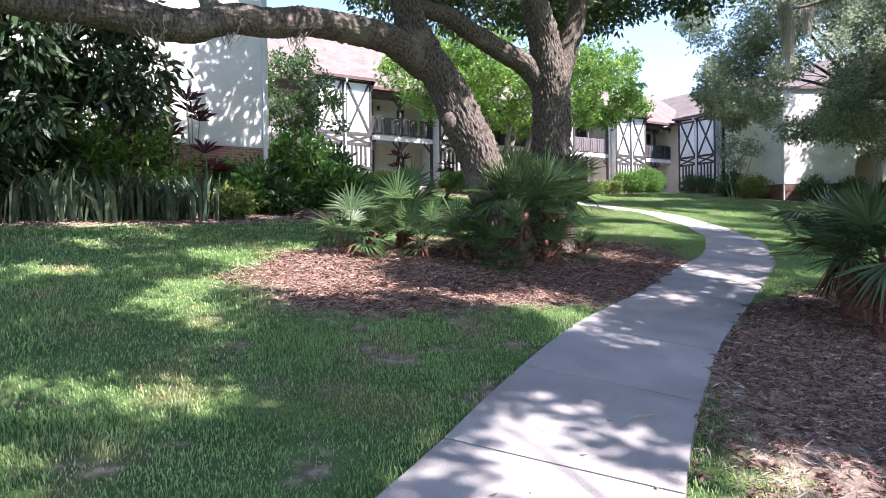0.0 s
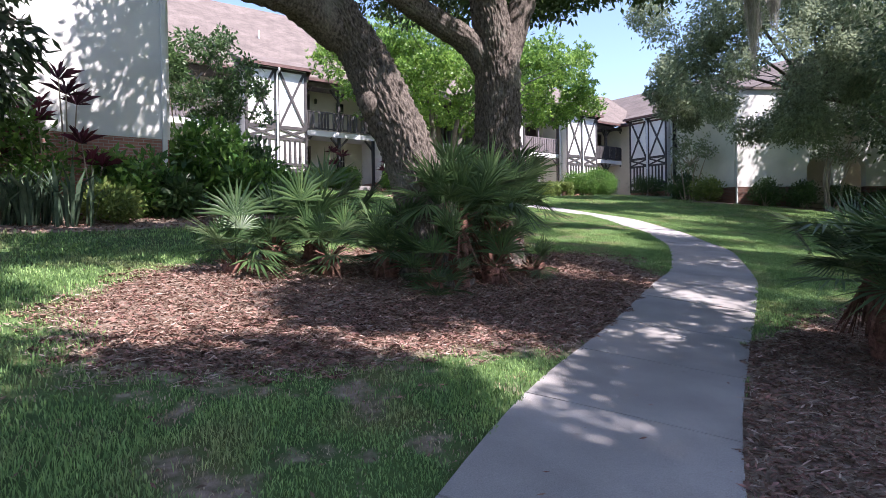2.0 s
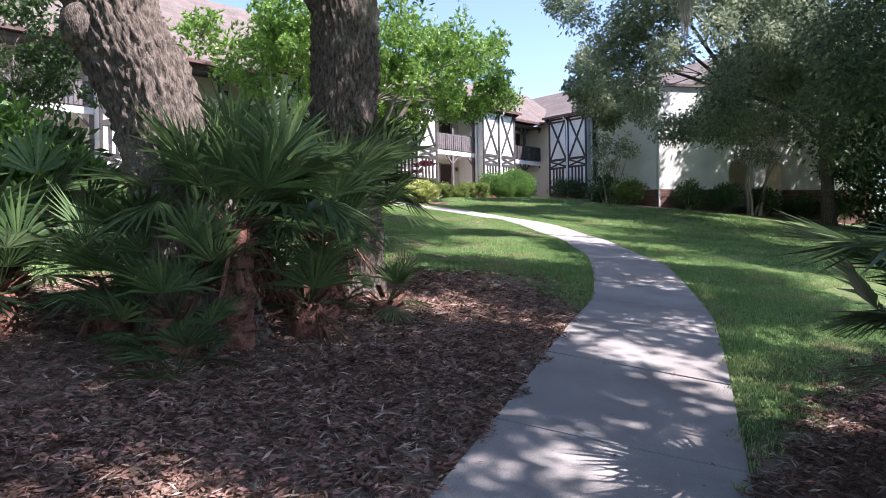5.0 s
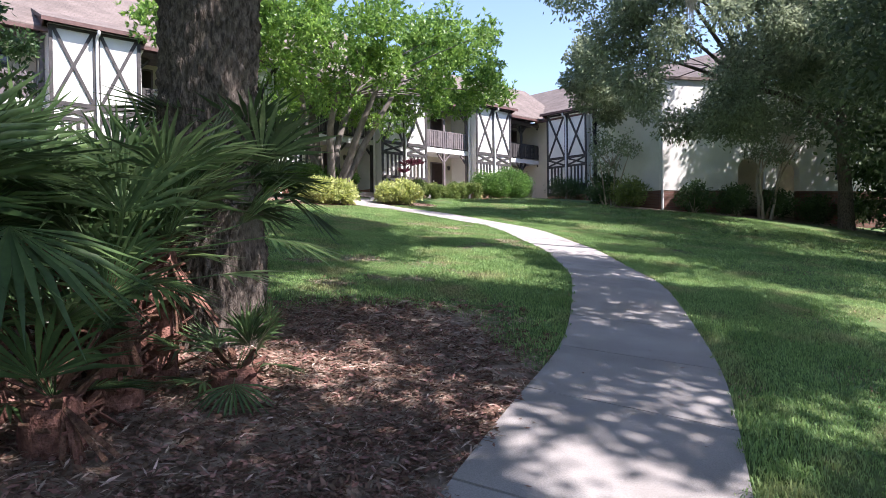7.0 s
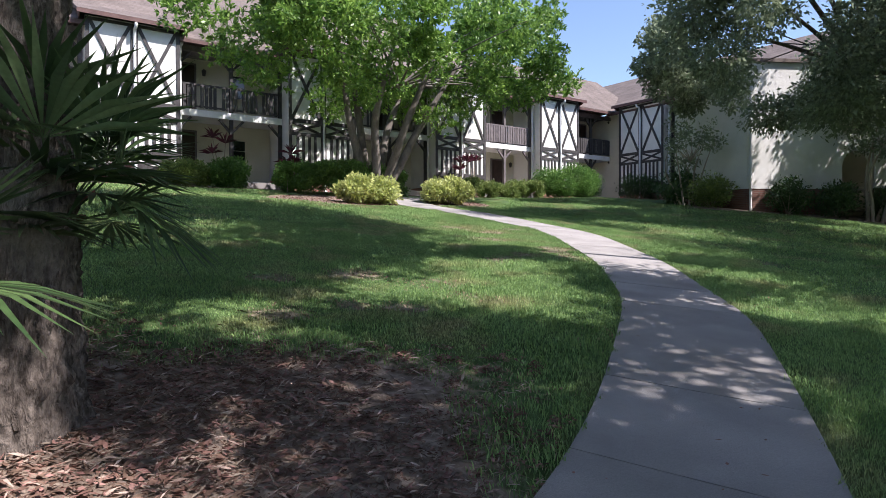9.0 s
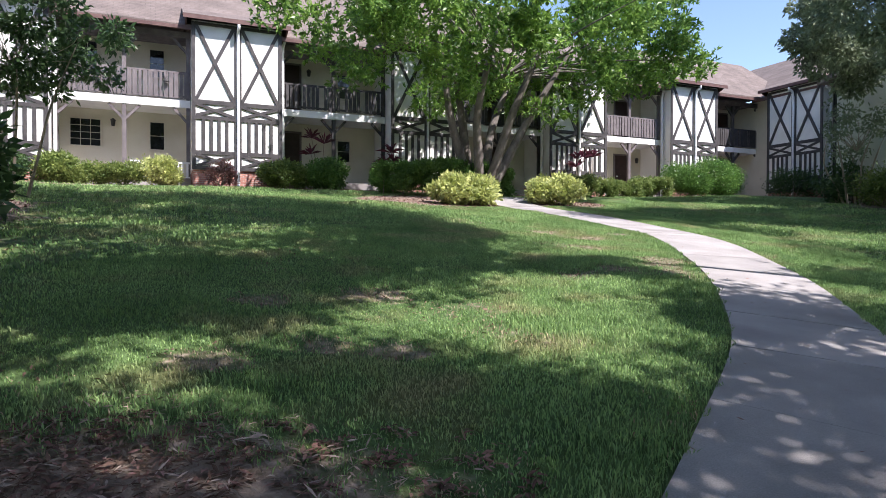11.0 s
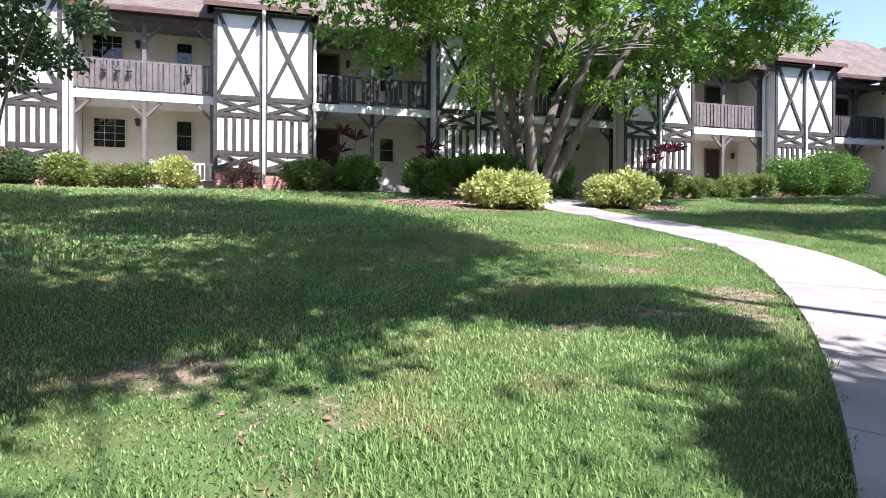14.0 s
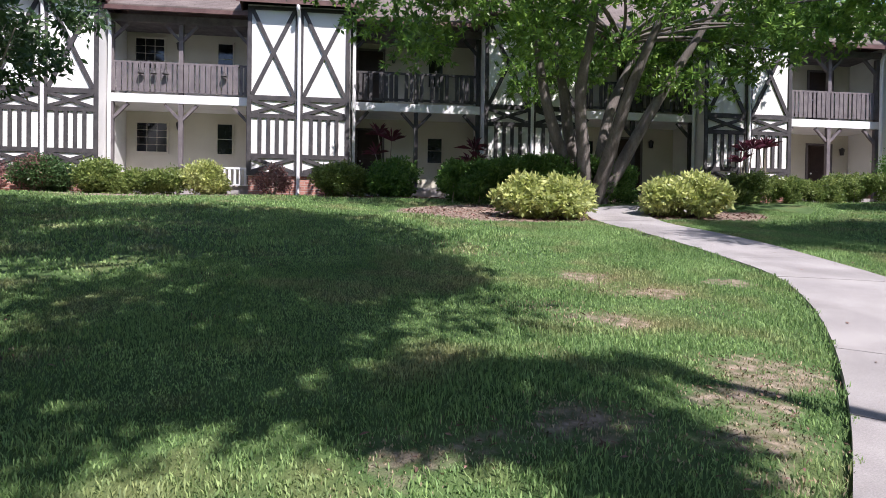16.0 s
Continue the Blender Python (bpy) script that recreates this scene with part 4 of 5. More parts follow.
def plain_tree(at, label, trunks, radius, crown_at, spread, n, r, leaves, size, mat, seed, bark=BARK, limbs=12, group="", droop=0.1, shape=0.45, hole=0.2, lean=None, twig=0.4, reach=0.8, clear=(), tuft=1):
    """A tree with one or more tapered trunks and a gappy crown of leaf clumps."""
    z = ground_at(*at)
    t = thing("tree", (at[0], at[1], z - 0.05), label, "tree", group)
    rng = random.Random(seed)
    c = Vector(crown_at) - Vector(t.location)
    for i in range(trunks):
        ang = 2 * math.pi * i / trunks + rng.uniform(-0.4, 0.4)
        k = 0.0 if trunks == 1 else 0.28
        leaning = lean if lean is not None else (0.1 if trunks == 1 else 0.55)
        foot = Vector((math.cos(ang) * k, math.sin(ang) * k, 0))
        top = Vector((c.x * reach + math.cos(ang) * spread[0] * leaning, c.y * reach + math.sin(ang) * spread[1] * leaning, c.z - spread[2] * 0.2))
        m = foot.lerp(top, 0.5) + Vector((rng.uniform(-0.3, 0.3), rng.uniform(-0.3, 0.3), 0.3))
        bm = bmesh.new()
        tube(bm, [foot, foot.lerp(m, 0.4), m, top], [radius * 1.25, radius, radius * 0.8, radius * 0.3], 10, 0.08)
        part("trunk", bm, bark, t)
        if reach < 0.5:
            bm = bmesh.new()
            tube(bm, [m, m.lerp(c * 0.72, 0.5) + Vector((0, 0, 0.6)), c * 0.72], [radius * 0.6, radius * 0.45, radius * 0.3], 8, 0.08)
            part("limb", bm, bark, t)
    p, rad = clumps(seed, c, spread, n, r, hole)
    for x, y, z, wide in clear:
        # clumps between the sun and a given spot are cut out to light it
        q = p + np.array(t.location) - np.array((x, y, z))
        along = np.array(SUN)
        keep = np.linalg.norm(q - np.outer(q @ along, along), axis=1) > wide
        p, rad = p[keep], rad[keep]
    # these crowns too lose the clumps that would shade SUNLIT spots
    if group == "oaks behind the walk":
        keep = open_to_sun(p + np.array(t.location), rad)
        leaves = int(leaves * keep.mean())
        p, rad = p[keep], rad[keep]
    n = len(p)
    leaf_cloud("crown", p, rad, leaves, size, mat, t, seed + 1, 0.8, droop, shape, tuft=tuft)
    pick = sorted(range(n), key=lambda i: rng.random())[:limbs]
    for i in pick:
        bm = bmesh.new()
        twigs(bm, c * 0.72, [Vector(p[i])], radius * twig, rng, 0.4)
        part("branch", bm, bark, t)
    return t


# the bright green tree in front of the long building
plain_tree((22.4, 27.4), "bright green tree with several grey leaning trunks", 6, 0.17, (23.3, 26.4, 9.6), (8.4, 4.6, 2.8), 170, 0.72, 108000, 0.17, BRIGHTLEAF, 21, TANBARK, 22, lean=0.3, twig=0.3, shape=0.36, tuft=9)
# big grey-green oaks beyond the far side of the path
# clear: wall and lawn spots to which the sun is let through the crown
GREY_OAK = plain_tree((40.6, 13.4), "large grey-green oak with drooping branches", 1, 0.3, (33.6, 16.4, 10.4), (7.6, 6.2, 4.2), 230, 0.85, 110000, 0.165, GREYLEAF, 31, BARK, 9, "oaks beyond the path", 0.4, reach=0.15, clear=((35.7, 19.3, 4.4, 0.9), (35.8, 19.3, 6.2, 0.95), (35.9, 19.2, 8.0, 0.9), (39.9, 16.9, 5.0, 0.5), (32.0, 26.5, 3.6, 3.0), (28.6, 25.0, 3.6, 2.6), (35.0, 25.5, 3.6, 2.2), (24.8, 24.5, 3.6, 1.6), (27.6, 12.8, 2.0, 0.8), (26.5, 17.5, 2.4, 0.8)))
crown(GREY_OAK, 36, (33.2, 21.3, 9.2), (1.9, 1.6, 1.9), 30, 0.55, 13000, 0.165, GREYLEAF, droop=0.4, start=(36.0, 17.5, 9.5), limbs=3, thick=0.03)
plain_tree((33.5, 4.0), "large dark oak with dense hanging branches", 1, 0.4, (31.5, 6.0, 8.2), (7.0, 6.0, 5.2), 130, 1.0, 50000, 0.2, MIDLEAF, 32, BARK, 12, "oaks beyond the path", 0.4)
# clear: keeps sun on the corner of the arched building
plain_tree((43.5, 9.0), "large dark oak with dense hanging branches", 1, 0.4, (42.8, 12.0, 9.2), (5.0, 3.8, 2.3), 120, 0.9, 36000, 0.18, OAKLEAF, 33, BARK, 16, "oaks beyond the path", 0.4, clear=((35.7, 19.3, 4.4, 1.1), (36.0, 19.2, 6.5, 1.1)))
plain_tree((42.2, 10.8), "dense dark oak with branches that hang to the ground", 1, 0.35, (42.0, 11.0, 5.6), (2.7, 2.6, 4.2), 110, 0.75, 30000, 0.2, HEDGELEAF, 34, BARK, 12, "dark trees beyond the path", 0.5)
plain_tree((40.5, 6.5), "dense dark oak with branches that hang to the ground", 1, 0.35, (40.3, 6.8, 5.4), (3.2, 2.6, 4.6), 110, 0.8, 28000, 0.2, HEDGELEAF, 35, BARK, 12, "dark trees beyond the path", 0.5)
# oaks with crowns over the walk from its open side, unseen, added for shade
WALK_OAK = plain_tree((18.5, -7.5), "unseen spreading live oak added for shade, with dark green crown", 1, 0.45, (17.6, 2.3, 9.8), (4.2, 3.0, 1.3), 78, 0.72, 28000, 0.2, OAKLEAF, 41, BARK, 10, "oaks behind the walk", twig=0.12)
# out-of-view leaf clumps, each placed to throw shade on a chosen spot
crown(WALK_OAK, 45, (17.4, 7.9, 9.8), (4.5, 1.5, 1.0), 36, 0.68, 14000, 0.2, OAKLEAF, start=(18.0, 3.6, 9.4), limbs=3, thick=0.03)
crown(WALK_OAK, 51, (20.3, 8.0, 9.8), (1.3, 0.6, 0.4), 10, 0.5, 4200, 0.2, OAKLEAF)
crown(WALK_OAK, 43, (20.6, 5.4, 9.8), (1.0, 0.6, 0.4), 8, 0.5, 3400, 0.2, OAKLEAF)
crown(WALK_OAK, 48, (13.0, 4.2, 9.6), (1.8, 1.6, 1.0), 11, 0.65, 4200, 0.2, OAKLEAF)
crown(WALK_OAK, 46, (17.2, -3.4, 9.6), (4.0, 2.0, 1.0), 24, 0.7, 8000, 0.2, OAKLEAF)
SIDE_OAK = plain_tree((12.5, -13.0), "unseen spreading live oak added for shade, with dark green crown", 1, 0.3, (2.6, -2.4, 9.4), (6.0, 4.8, 1.6), 95, 0.72, 46000, 0.22, OAKLEAF, 42, BARK, 10, "oaks behind the walk", twig=0.12)
# further unseen foliage, placed to shade the left lawn
crown(SIDE_OAK, 49, (2.0, 3.2, 9.4), (4.6, 2.6, 1.2), 44, 0.66, 22000, 0.2, OAKLEAF)
MOSSY = plain_tree((29.5, -1.0), "unseen spreading live oak added for shade, with dark green crown and hanging moss", 1, 0.45, (26.2, 4.6, 10.0), (5.6, 4.2, 1.7), 42, 1.0, 21000, 0.22, OAKLEAF, 43, BARK, 10, "oaks behind the walk", twig=0.12)
FAR_OAK = plain_tree((18.0, -13.5), "unseen spreading live oak added for shade, with dark green crown", 1, 0.3, (11.3, -2.3, 9.6), (5.2, 5.0, 1.3), 175, 0.66, 66000, 0.2, OAKLEAF, 47, BARK, 6, "oaks behind the walk", twig=0.12)
# more unseen foliage, placed to shade the start of the path
crown(FAR_OAK, 50, (8.4, -3.2, 9.6), (3.0, 2.2, 0.8), 44, 0.62, 20000, 0.2, OAKLEAF)
# trees by the walls
plain_tree((8.9, 23.6), "small dark-leaved ornamental tree", 4, 0.03, (9.0, 23.0, 6.9), (2.4, 1.7, 1.8), 64, 0.34, 9500, 0.15, HEDGELEAF, 51, PALEBARK, 18, "ornamental trees by the walls")
plain_tree((34.3, 21.6), "small multi-stemmed ornamental tree with pale stems", 6, 0.035, (34.2, 21.4, 6.0), (1.8, 1.6, 1.2), 30, 0.28, 1500, 0.15, GREYLEAF, 52, PALEBARK, 20, "ornamental trees by the walls")
plain_tree((38.6, 16.2), "small multi-stemmed ornamental tree with pale stems", 5, 0.06, (39.2, 15.6, 6.2), (1.9, 1.4, 1.5), 26, 0.4, 2600, 0.14, GREYLEAF, 53, PALEBARK, 10, "ornamental trees by the walls")
plain_tree((0.3, 15.6), "dense tree with large glossy dark leaves", 3, 0.10, (-0.3, 15.4, 5.1), (3.6, 1.6, 2.7), 110, 0.55, 27000, 0.30, DARKLEAF, 54, BARK, 14, "", 0.8, 0.3)
# woods behind the roofs
for i, (x, y, z) in enumerate(((66, 28, 11), (60, 12, 10), (55, 0, 9), (45, -8, 9), (-16, 14, 8), (-18, 4, 7), (-14, -8, 7), (8, -22, 6), (26, -16, 7))):
    plain_tree((x, y), "distant dark green tree", 1, 0.4, (x, y, z), (6.5, 6.5, 6.5), 46, 1.6, 6500, 0.45, OAKLEAF, 60 + i, BARK, 8, "distant trees")


# ---- fan palms ----
def frond(parent, at, out, size, mat, rng):
    """A fan leaf on its stalk: narrow folded blades that spread from one point and droop at their tips."""
    at, out = Vector(at), Vector(out).normalized()
    stalk = size * rng.uniform(0.5, 1.35)
    hub = at + out * stalk + Vector((0, 0, -0.06 * size))
    side = out.cross(Vector((0, 0, 1)))
    side = side.normalized() if side.length > 0.05 else Vector((1, 0, 0))
    up = side.cross(out).normalized()
    tilt = rng.uniform(-0.7, 0.9)
    plane_up = (up * math.cos(tilt) + out * math.sin(tilt)).normalized()
    lead = (out * math.cos(tilt) - up * math.sin(tilt)).normalized()
    v, f = [], []
    w = size * 0.012
    for p, q in ((at, hub),):
        v += [p - side * w, p + side * w, q + side * w * 0.6, q - side * w * 0.6, p - up * w, p + up * w, q + up * w * 0.6, q - up * w * 0.6]
        f += [(0, 1, 2, 3), (4, 5, 6, 7)]
    n = rng.randint(15, 20)
    span = rng.uniform(2.3, 2.9)
    for i in range(n):
        a = (i / (n - 1) - 0.5) * span + rng.uniform(-0.04, 0.04)
        d = (lead * math.cos(a) + side * math.sin(a)).normalized()
        across = d.cross(plane_up).normalized()
        length = size * (0.72 + 0.28 * math.cos(a * 0.7)) * rng.uniform(0.9, 1.08)
        wide = size * 0.031
        sag = Vector((0, 0, -1)) * length * rng.uniform(0.04, 0.30)
        fold = plane_up * wide * 0.6
        b0 = hub
        m = hub + d * length * 0.5 + sag * 0.2
        t = hub + d * length + sag
        k = len(v)
        v += [b0, m - across * wide + fold, m, m + across * wide + fold, t]
        f += [(k, k + 1, k + 2, k + 2), (k, k + 2, k + 3, k + 3), (k + 1, k + 4, k + 2, k + 2), (k + 2, k + 4, k + 3, k + 3)]
    tris = []
    for q in f:
        tris.append((q[0], q[1], q[2]))
        if q[3] != q[2]:
            tris.append((q[0], q[2], q[3]))
    raw("frond", v, tris, mat, parent)


def fan_palm(x, y, tall, fronds, size, label, seed, lean=(0, 0), group="fan palms", light=0.3, spare=1.25, dead=0.2):
    rng = random.Random(seed)
    g = ground_at(x, y)
    t = thing("fan_palm", (x, y, g - 0.04), label, "palm", group)
    top = Vector((lean[0], lean[1], tall))
    if tall > 0.15:
        bm = bmesh.new()
        tube(bm, [(0, 0, 0), top * 0.5 + Vector((0, 0, 0.04)), top], [0.16, 0.15, 0.13], 10, 0.25)
        n = int(tall * 90)
        for i in range(n):
            u = i / n
            a = i * 2.4
            p = top * u
            d = Vector((math.cos(a), math.sin(a), 0.55 + rng.uniform(-0.3, 0.5))).normalized()
            bar(bm, p + d * 0.12, p + d * rng.uniform(0.2, 0.3), 0.05, 0.015, (0, 0, 1))
        part("trunk", bm, HUSK, t, "shaggy red-brown fibrous trunk")
    fronds = int(fronds * spare)
    for i in range(fronds):
        a = i * 2.399 + rng.uniform(-0.3, 0.3)
        rise = rng.uniform(-0.05, 2.0) if i > fronds * 0.3 else rng.uniform(0.9, 2.6)
        out = Vector((math.cos(a), math.sin(a), rise))
        frond(t, top + Vector((0, 0, -0.03)), out, size * rng.uniform(0.75, 1.15), PALMLIGHT if rng.random() < light else PALMLEAF, rng)
    for i in range(int(fronds * dead)):
        a = rng.uniform(0, 6.28)
        bm = bmesh.new()
        q = top + Vector((math.cos(a) * 0.3, math.sin(a) * 0.3, -min(tall, 0.5) * rng.uniform(0.4, 0.9)))
        for k in range(7):
            e = q + Vector((rng.uniform(-0.15, 0.15), rng.uniform(-0.15, 0.15), -rng.uniform(0.05, 0.3)))
            bar(bm, top + Vector((math.cos(a) * 0.12, math.sin(a) * 0.12, -0.05)), e, 0.025, 0.008, (math.cos(a), math.sin(a), 0.2))
        part("dead_leaf", bm, HUSK, t, "dry brown hanging leaf")


PALMS = [(8.35, 8.75, 0.95, 24, 0.62), (9.35, 9.0, 0.9, 24, 0.6), (9.0, 8.6, 0.75, 18, 0.55), (8.9, 9.5, 0.7, 14, 0.58), (7.3, 8.9, 0.35, 16, 0.58), (7.5, 8.15, 0.3, 18, 0.5), (7.95, 8.15, 0.95, 22, 0.6), (8.6, 8.2, 0.3, 14, 0.45), (6.1, 9.9, 0.35, 14, 0.6), (5.5, 9.7, 0.16, 10, 0.55), (6.8, 10.1, 0.4, 18, 0.64), (9.7, 8.55, 0.16, 10, 0.36), (7.35, 7.75, 0.05, 12, 0.36), (6.6, 9.2, 0.3, 14, 0.55)]
for i, (x, y, tall, n, size) in enumerate(PALMS):
    fan_palm(x, y, tall, n, size, "green fan palm in mulch at the foot of the oaks", 100 + i, (0, 0), "fan palms round the oaks", 0.04, 1.1)
fan_palm(10.05, 10.5, 1.0, 28, 0.68, "tall fan palm that leans out from behind the oak", 129, (0.32, -0.62), "fan palms round the oaks", 0.1, 1.1, 0.0)
fan_palm(9.9, 3.85, 0.9, 36, 0.54, "large fan palm with a leaning shaggy brown trunk", 130, (-0.15, 0.05), "fan palms beside the path", 0.2)
fan_palm(9.15, 3.15, 0.85, 34, 0.56, "large fan palm with a shaggy brown trunk", 131, (0.12, 0.1), "fan palms beside the path", 0.2)
fan_palm(10.4, 3.0, 1.1, 30, 0.6, "large fan palm with a shaggy brown trunk", 132, (0.1, -0.1), "fan palms beside the path", 0.2)


# ---- shrubs ----
def shrub(x, y, w, d, h, label, mat, seed, leaves=2600, size=0.09, group="", name="shrub", category="shrub", n=26, shape=0.5):
    g = ground_at(x, y)
    t = thing(name, (x, y, g - 0.03), label, category, group)
    p, rad = clumps(seed, (0, 0, h * 0.55), (w * 0.42, d * 0.42, h * 0.40), n, min(h, w, d) * 0.24, 0.35)
    p[:, 2] = np.maximum(p[:, 2], rad * 0.6)
    leaf_cloud("leaves", p, rad, leaves, size, mat, t, seed + 1, 0.95, -0.2, shape)
    rng = random.Random(seed)
    for q in p[:8]:
        bm = bmesh.new()
        twigs(bm, (0, 0, 0), [Vector(q)], 0.02, rng, 0.12)
        part("stem", bm, PALEBARK, t)
    return t


def hedge(x0, x1, y, deep, h, mat, seed, leaves, label):
    """A clipped row of shrubs with an uneven flat top."""
    t = thing("hedge", ((x0 + x1) / 2, y, ground_at((x0 + x1) / 2, y) - 0.03), label, "hedge", "clipped hedges")
    rng = np.random.default_rng(seed)
    n = int((x1 - x0) * 22)
    px = rng.uniform(x0 + 0.2, x1 - 0.2, n)
    py = y + rng.uniform(-0.5, 0.5, n) * (deep - 0.35) + 0.12 * np.sin(px * 2.1)
    tall = h * (0.93 + 0.07 * np.sin(px * 1.7 + seed) + 0.04 * np.sin(px * 5.3))
    p = np.stack([px, py, height(px, py) + 0.1 + (tall - 0.32) * rng.random(n) ** 0.75], 1) - np.array(t.location)
    leaf_cloud("leaves", p, rng.uniform(0.15, 0.26, n), leaves, 0.075, mat, t, seed + 1, 0.95, -0.2, 0.55)
    stems = random.Random(seed)
    for k in range(int((x1 - x0) / 0.7)):
        x = x0 + 0.4 + k * 0.7
        z = ground_at(x, y) - t.location.z
        bm = bmesh.new()
        twigs(bm, (x - t.location.x, 0, z - 0.03), [(x - t.location.x + stems.uniform(-0.2, 0.2), stems.uniform(-0.2, 0.2), z + h * 0.6)], 0.02, stems, 0.1)
        part("stem", bm, PALEBARK, t)


hedge(18.3, 22.2, 27.2, 1.3, 1.42, SHRUBLEAF, 280, 46000, "clipped green hedge behind the yellow bush")
hedge(22.2, 24.0, 27.7, 1.1, 1.35, SHRUBLEAF, 284, 20000, "clipped green hedge at the foot of the tree")
hedge(8.6, 11.6, 29.75, 0.8, 0.8, PALESHRUB, 292, 17000, "low uneven light green hedge below the balcony")
hedge(26.9, 31.9, 28.05, 1.1, 0.92, PALESHRUB, 288, 36000, "low clipped light green hedge along the building")
shrub(34.5, 28.6, 4.4, 2.4, 1.58, "rounded bright green clipped bush on the lawn edge", BROADLEAF, 201, 60000, 0.075, "bushes by the long building", n=110)
shrub(39.6, 28.0, 3.2, 2.0, 1.4, "rounded dark green bush by the wing", HEDGELEAF, 202, 6000, 0.09, "bushes by the long building", n=50)
shrub(20.3, 24.2, 2.5, 1.7, 0.84, "wide yellow-green bush beside the path", YELLOWLEAF, 203, 13000, 0.12, "yellow bushes beside the path", n=60)
shrub(23.75, 24.5, 2.2, 1.6, 0.84, "rounded yellow-green bush beside the path", YELLOWLEAF, 204, 12000, 0.12, "yellow bushes beside the path", n=56)
for i, (x, y, w, h, mat) in enumerate(((15.9, 29.1, 2.0, 1.1, PALESHRUB), (17.3, 28.9, 1.6, 1.0, SHRUBLEAF), (8.9, 29.8, 1.2, 1.15, PALESHRUB), (11.9, 29.6, 1.3, 0.85, YELLOWLEAF), (7.3, 29.9, 2.0, 0.9, HEDGELEAF))):
    shrub(x, y, w, 1.4, h * (0.82 if h > 1 else 1), "leafy shrub in the bed along the building", mat, 210 + i, 11000, 0.085, "shrubs along the long building", n=44)
for i, (x, w, h) in enumerate(((7.2, 1.2, 0.95), (5.9, 1.4, 1.0), (13.75, 1.0, 0.85), (15.4, 0.9, 0.8))):
    shrub(x, 29.72, w, 0.9, h, "sparse reddish shrub by the brick foot", RUSTLEAF, 270 + i, 1600, 0.08, "reddish shrubs by the brick foot", n=24)
for i, (x, y) in enumerate(((34.2, 20.5), (34.3, 22.2), (36.0, 18.3), (37.8, 17.2), (39.6, 16.1), (41.6, 15.0), (43.4, 13.9))):
    shrub(x, y, 2.6, 1.5, 1.35, "low hedge shrub along the brick foot", PALESHRUB if i == 0 else HEDGELEAF, 230 + i, 3400, 0.11, "hedge along the arched building", n=34)
for i, (x, y, w, h, mat, size) in enumerate(((7.7, 18.4, 2.4, 2.3, BROADLEAF, 0.24), (8.8, 19.1, 1.9, 1.6, HEDGELEAF, 0.26), (8.6, 17.4, 2.0, 1.2, BROADLEAF, 0.24), (9.0, 18.0, 1.1, 0.8, HEDGELEAF, 0.28), (5.6, 16.8, 2.0, 1.3, BROADLEAF, 0.2), (6.4, 16.6, 1.2, 0.8, HEDGELEAF, 0.2), (3.0, 16.3, 3.0, 2.5, SHRUBLEAF, 0.18), (1.7, 16.5, 2.4, 3.0, BROADLEAF, 0.2), (0.6, 16.2, 2.6, 3.0, HEDGELEAF, 0.18), (-1.2, 15.9, 2.6, 2.6, SHRUBLEAF, 0.17), (-3.4, 15.6, 3.2, 2.8, SHRUBLEAF, 0.17), (4.9, 15.5, 1.0, 0.7, PALESHRUB, 0.13))):
    shrub(x, y, w, 1.7, h, "dense leafy shrub in the bed by the end wall", mat, 250 + i, 2600, size, "shrubs by the end wall", n=40, shape=0.4)


def strap_clump(x, y, h, n, seed, mat=STRAPLEAF, label="clump of tall dark strap-leaved plants", group="strap plants by the end wall", wide=0.035, spread=0.35, arch=0.25, foot=0.0, name="strap_plant"):
    """Upright strap leaves from one foot, bending outwards at the tip."""
    rng = random.Random(seed)
    t = thing(name, (x, y, ground_at(x, y) - 0.02), label, "plant", group)
    v, f = [], []
    for i in range(n):
        a, r = rng.uniform(0, 6.28), spread * math.sqrt(rng.random())
        b = Vector((math.cos(a) * r, math.sin(a) * r, foot))
        d = Vector((math.cos(a + rng.uniform(-1, 1)), math.sin(a + rng.uniform(-1, 1)), 0))
        s = Vector((-d.y, d.x, 0)) * wide * rng.uniform(0.7, 1.2)
        hh = h * rng.uniform(0.6, 1.1)
        ar = arch * hh * rng.uniform(0.2, 1.4)
        k = len(v)
        m = b + d * ar * 0.35 + Vector((0, 0, hh * 0.6))
        tip = b + d * ar * 1.3 + Vector((0, 0, hh * rng.uniform(0.75, 1.0)))
        v += [b - s * 0.5, b + s * 0.5, m + s, m - s, tip]
        f += [(k, k + 1, k + 2), (k, k + 2, k + 3), (k + 3, k + 2, k + 4)]
    raw("leaves", v, f, mat, t)
    return t


rng = random.Random(9)
for i in range(34):
    x = -3.6 + i * 0.235 + rng.uniform(-0.1, 0.1)
    strap_clump(x, 14.85 + rng.uniform(-0.15, 0.75) + 0.1 * max(0, x - 3), rng.uniform(0.95, 1.35), 30, 300 + i, wide=0.04, arch=0.3)


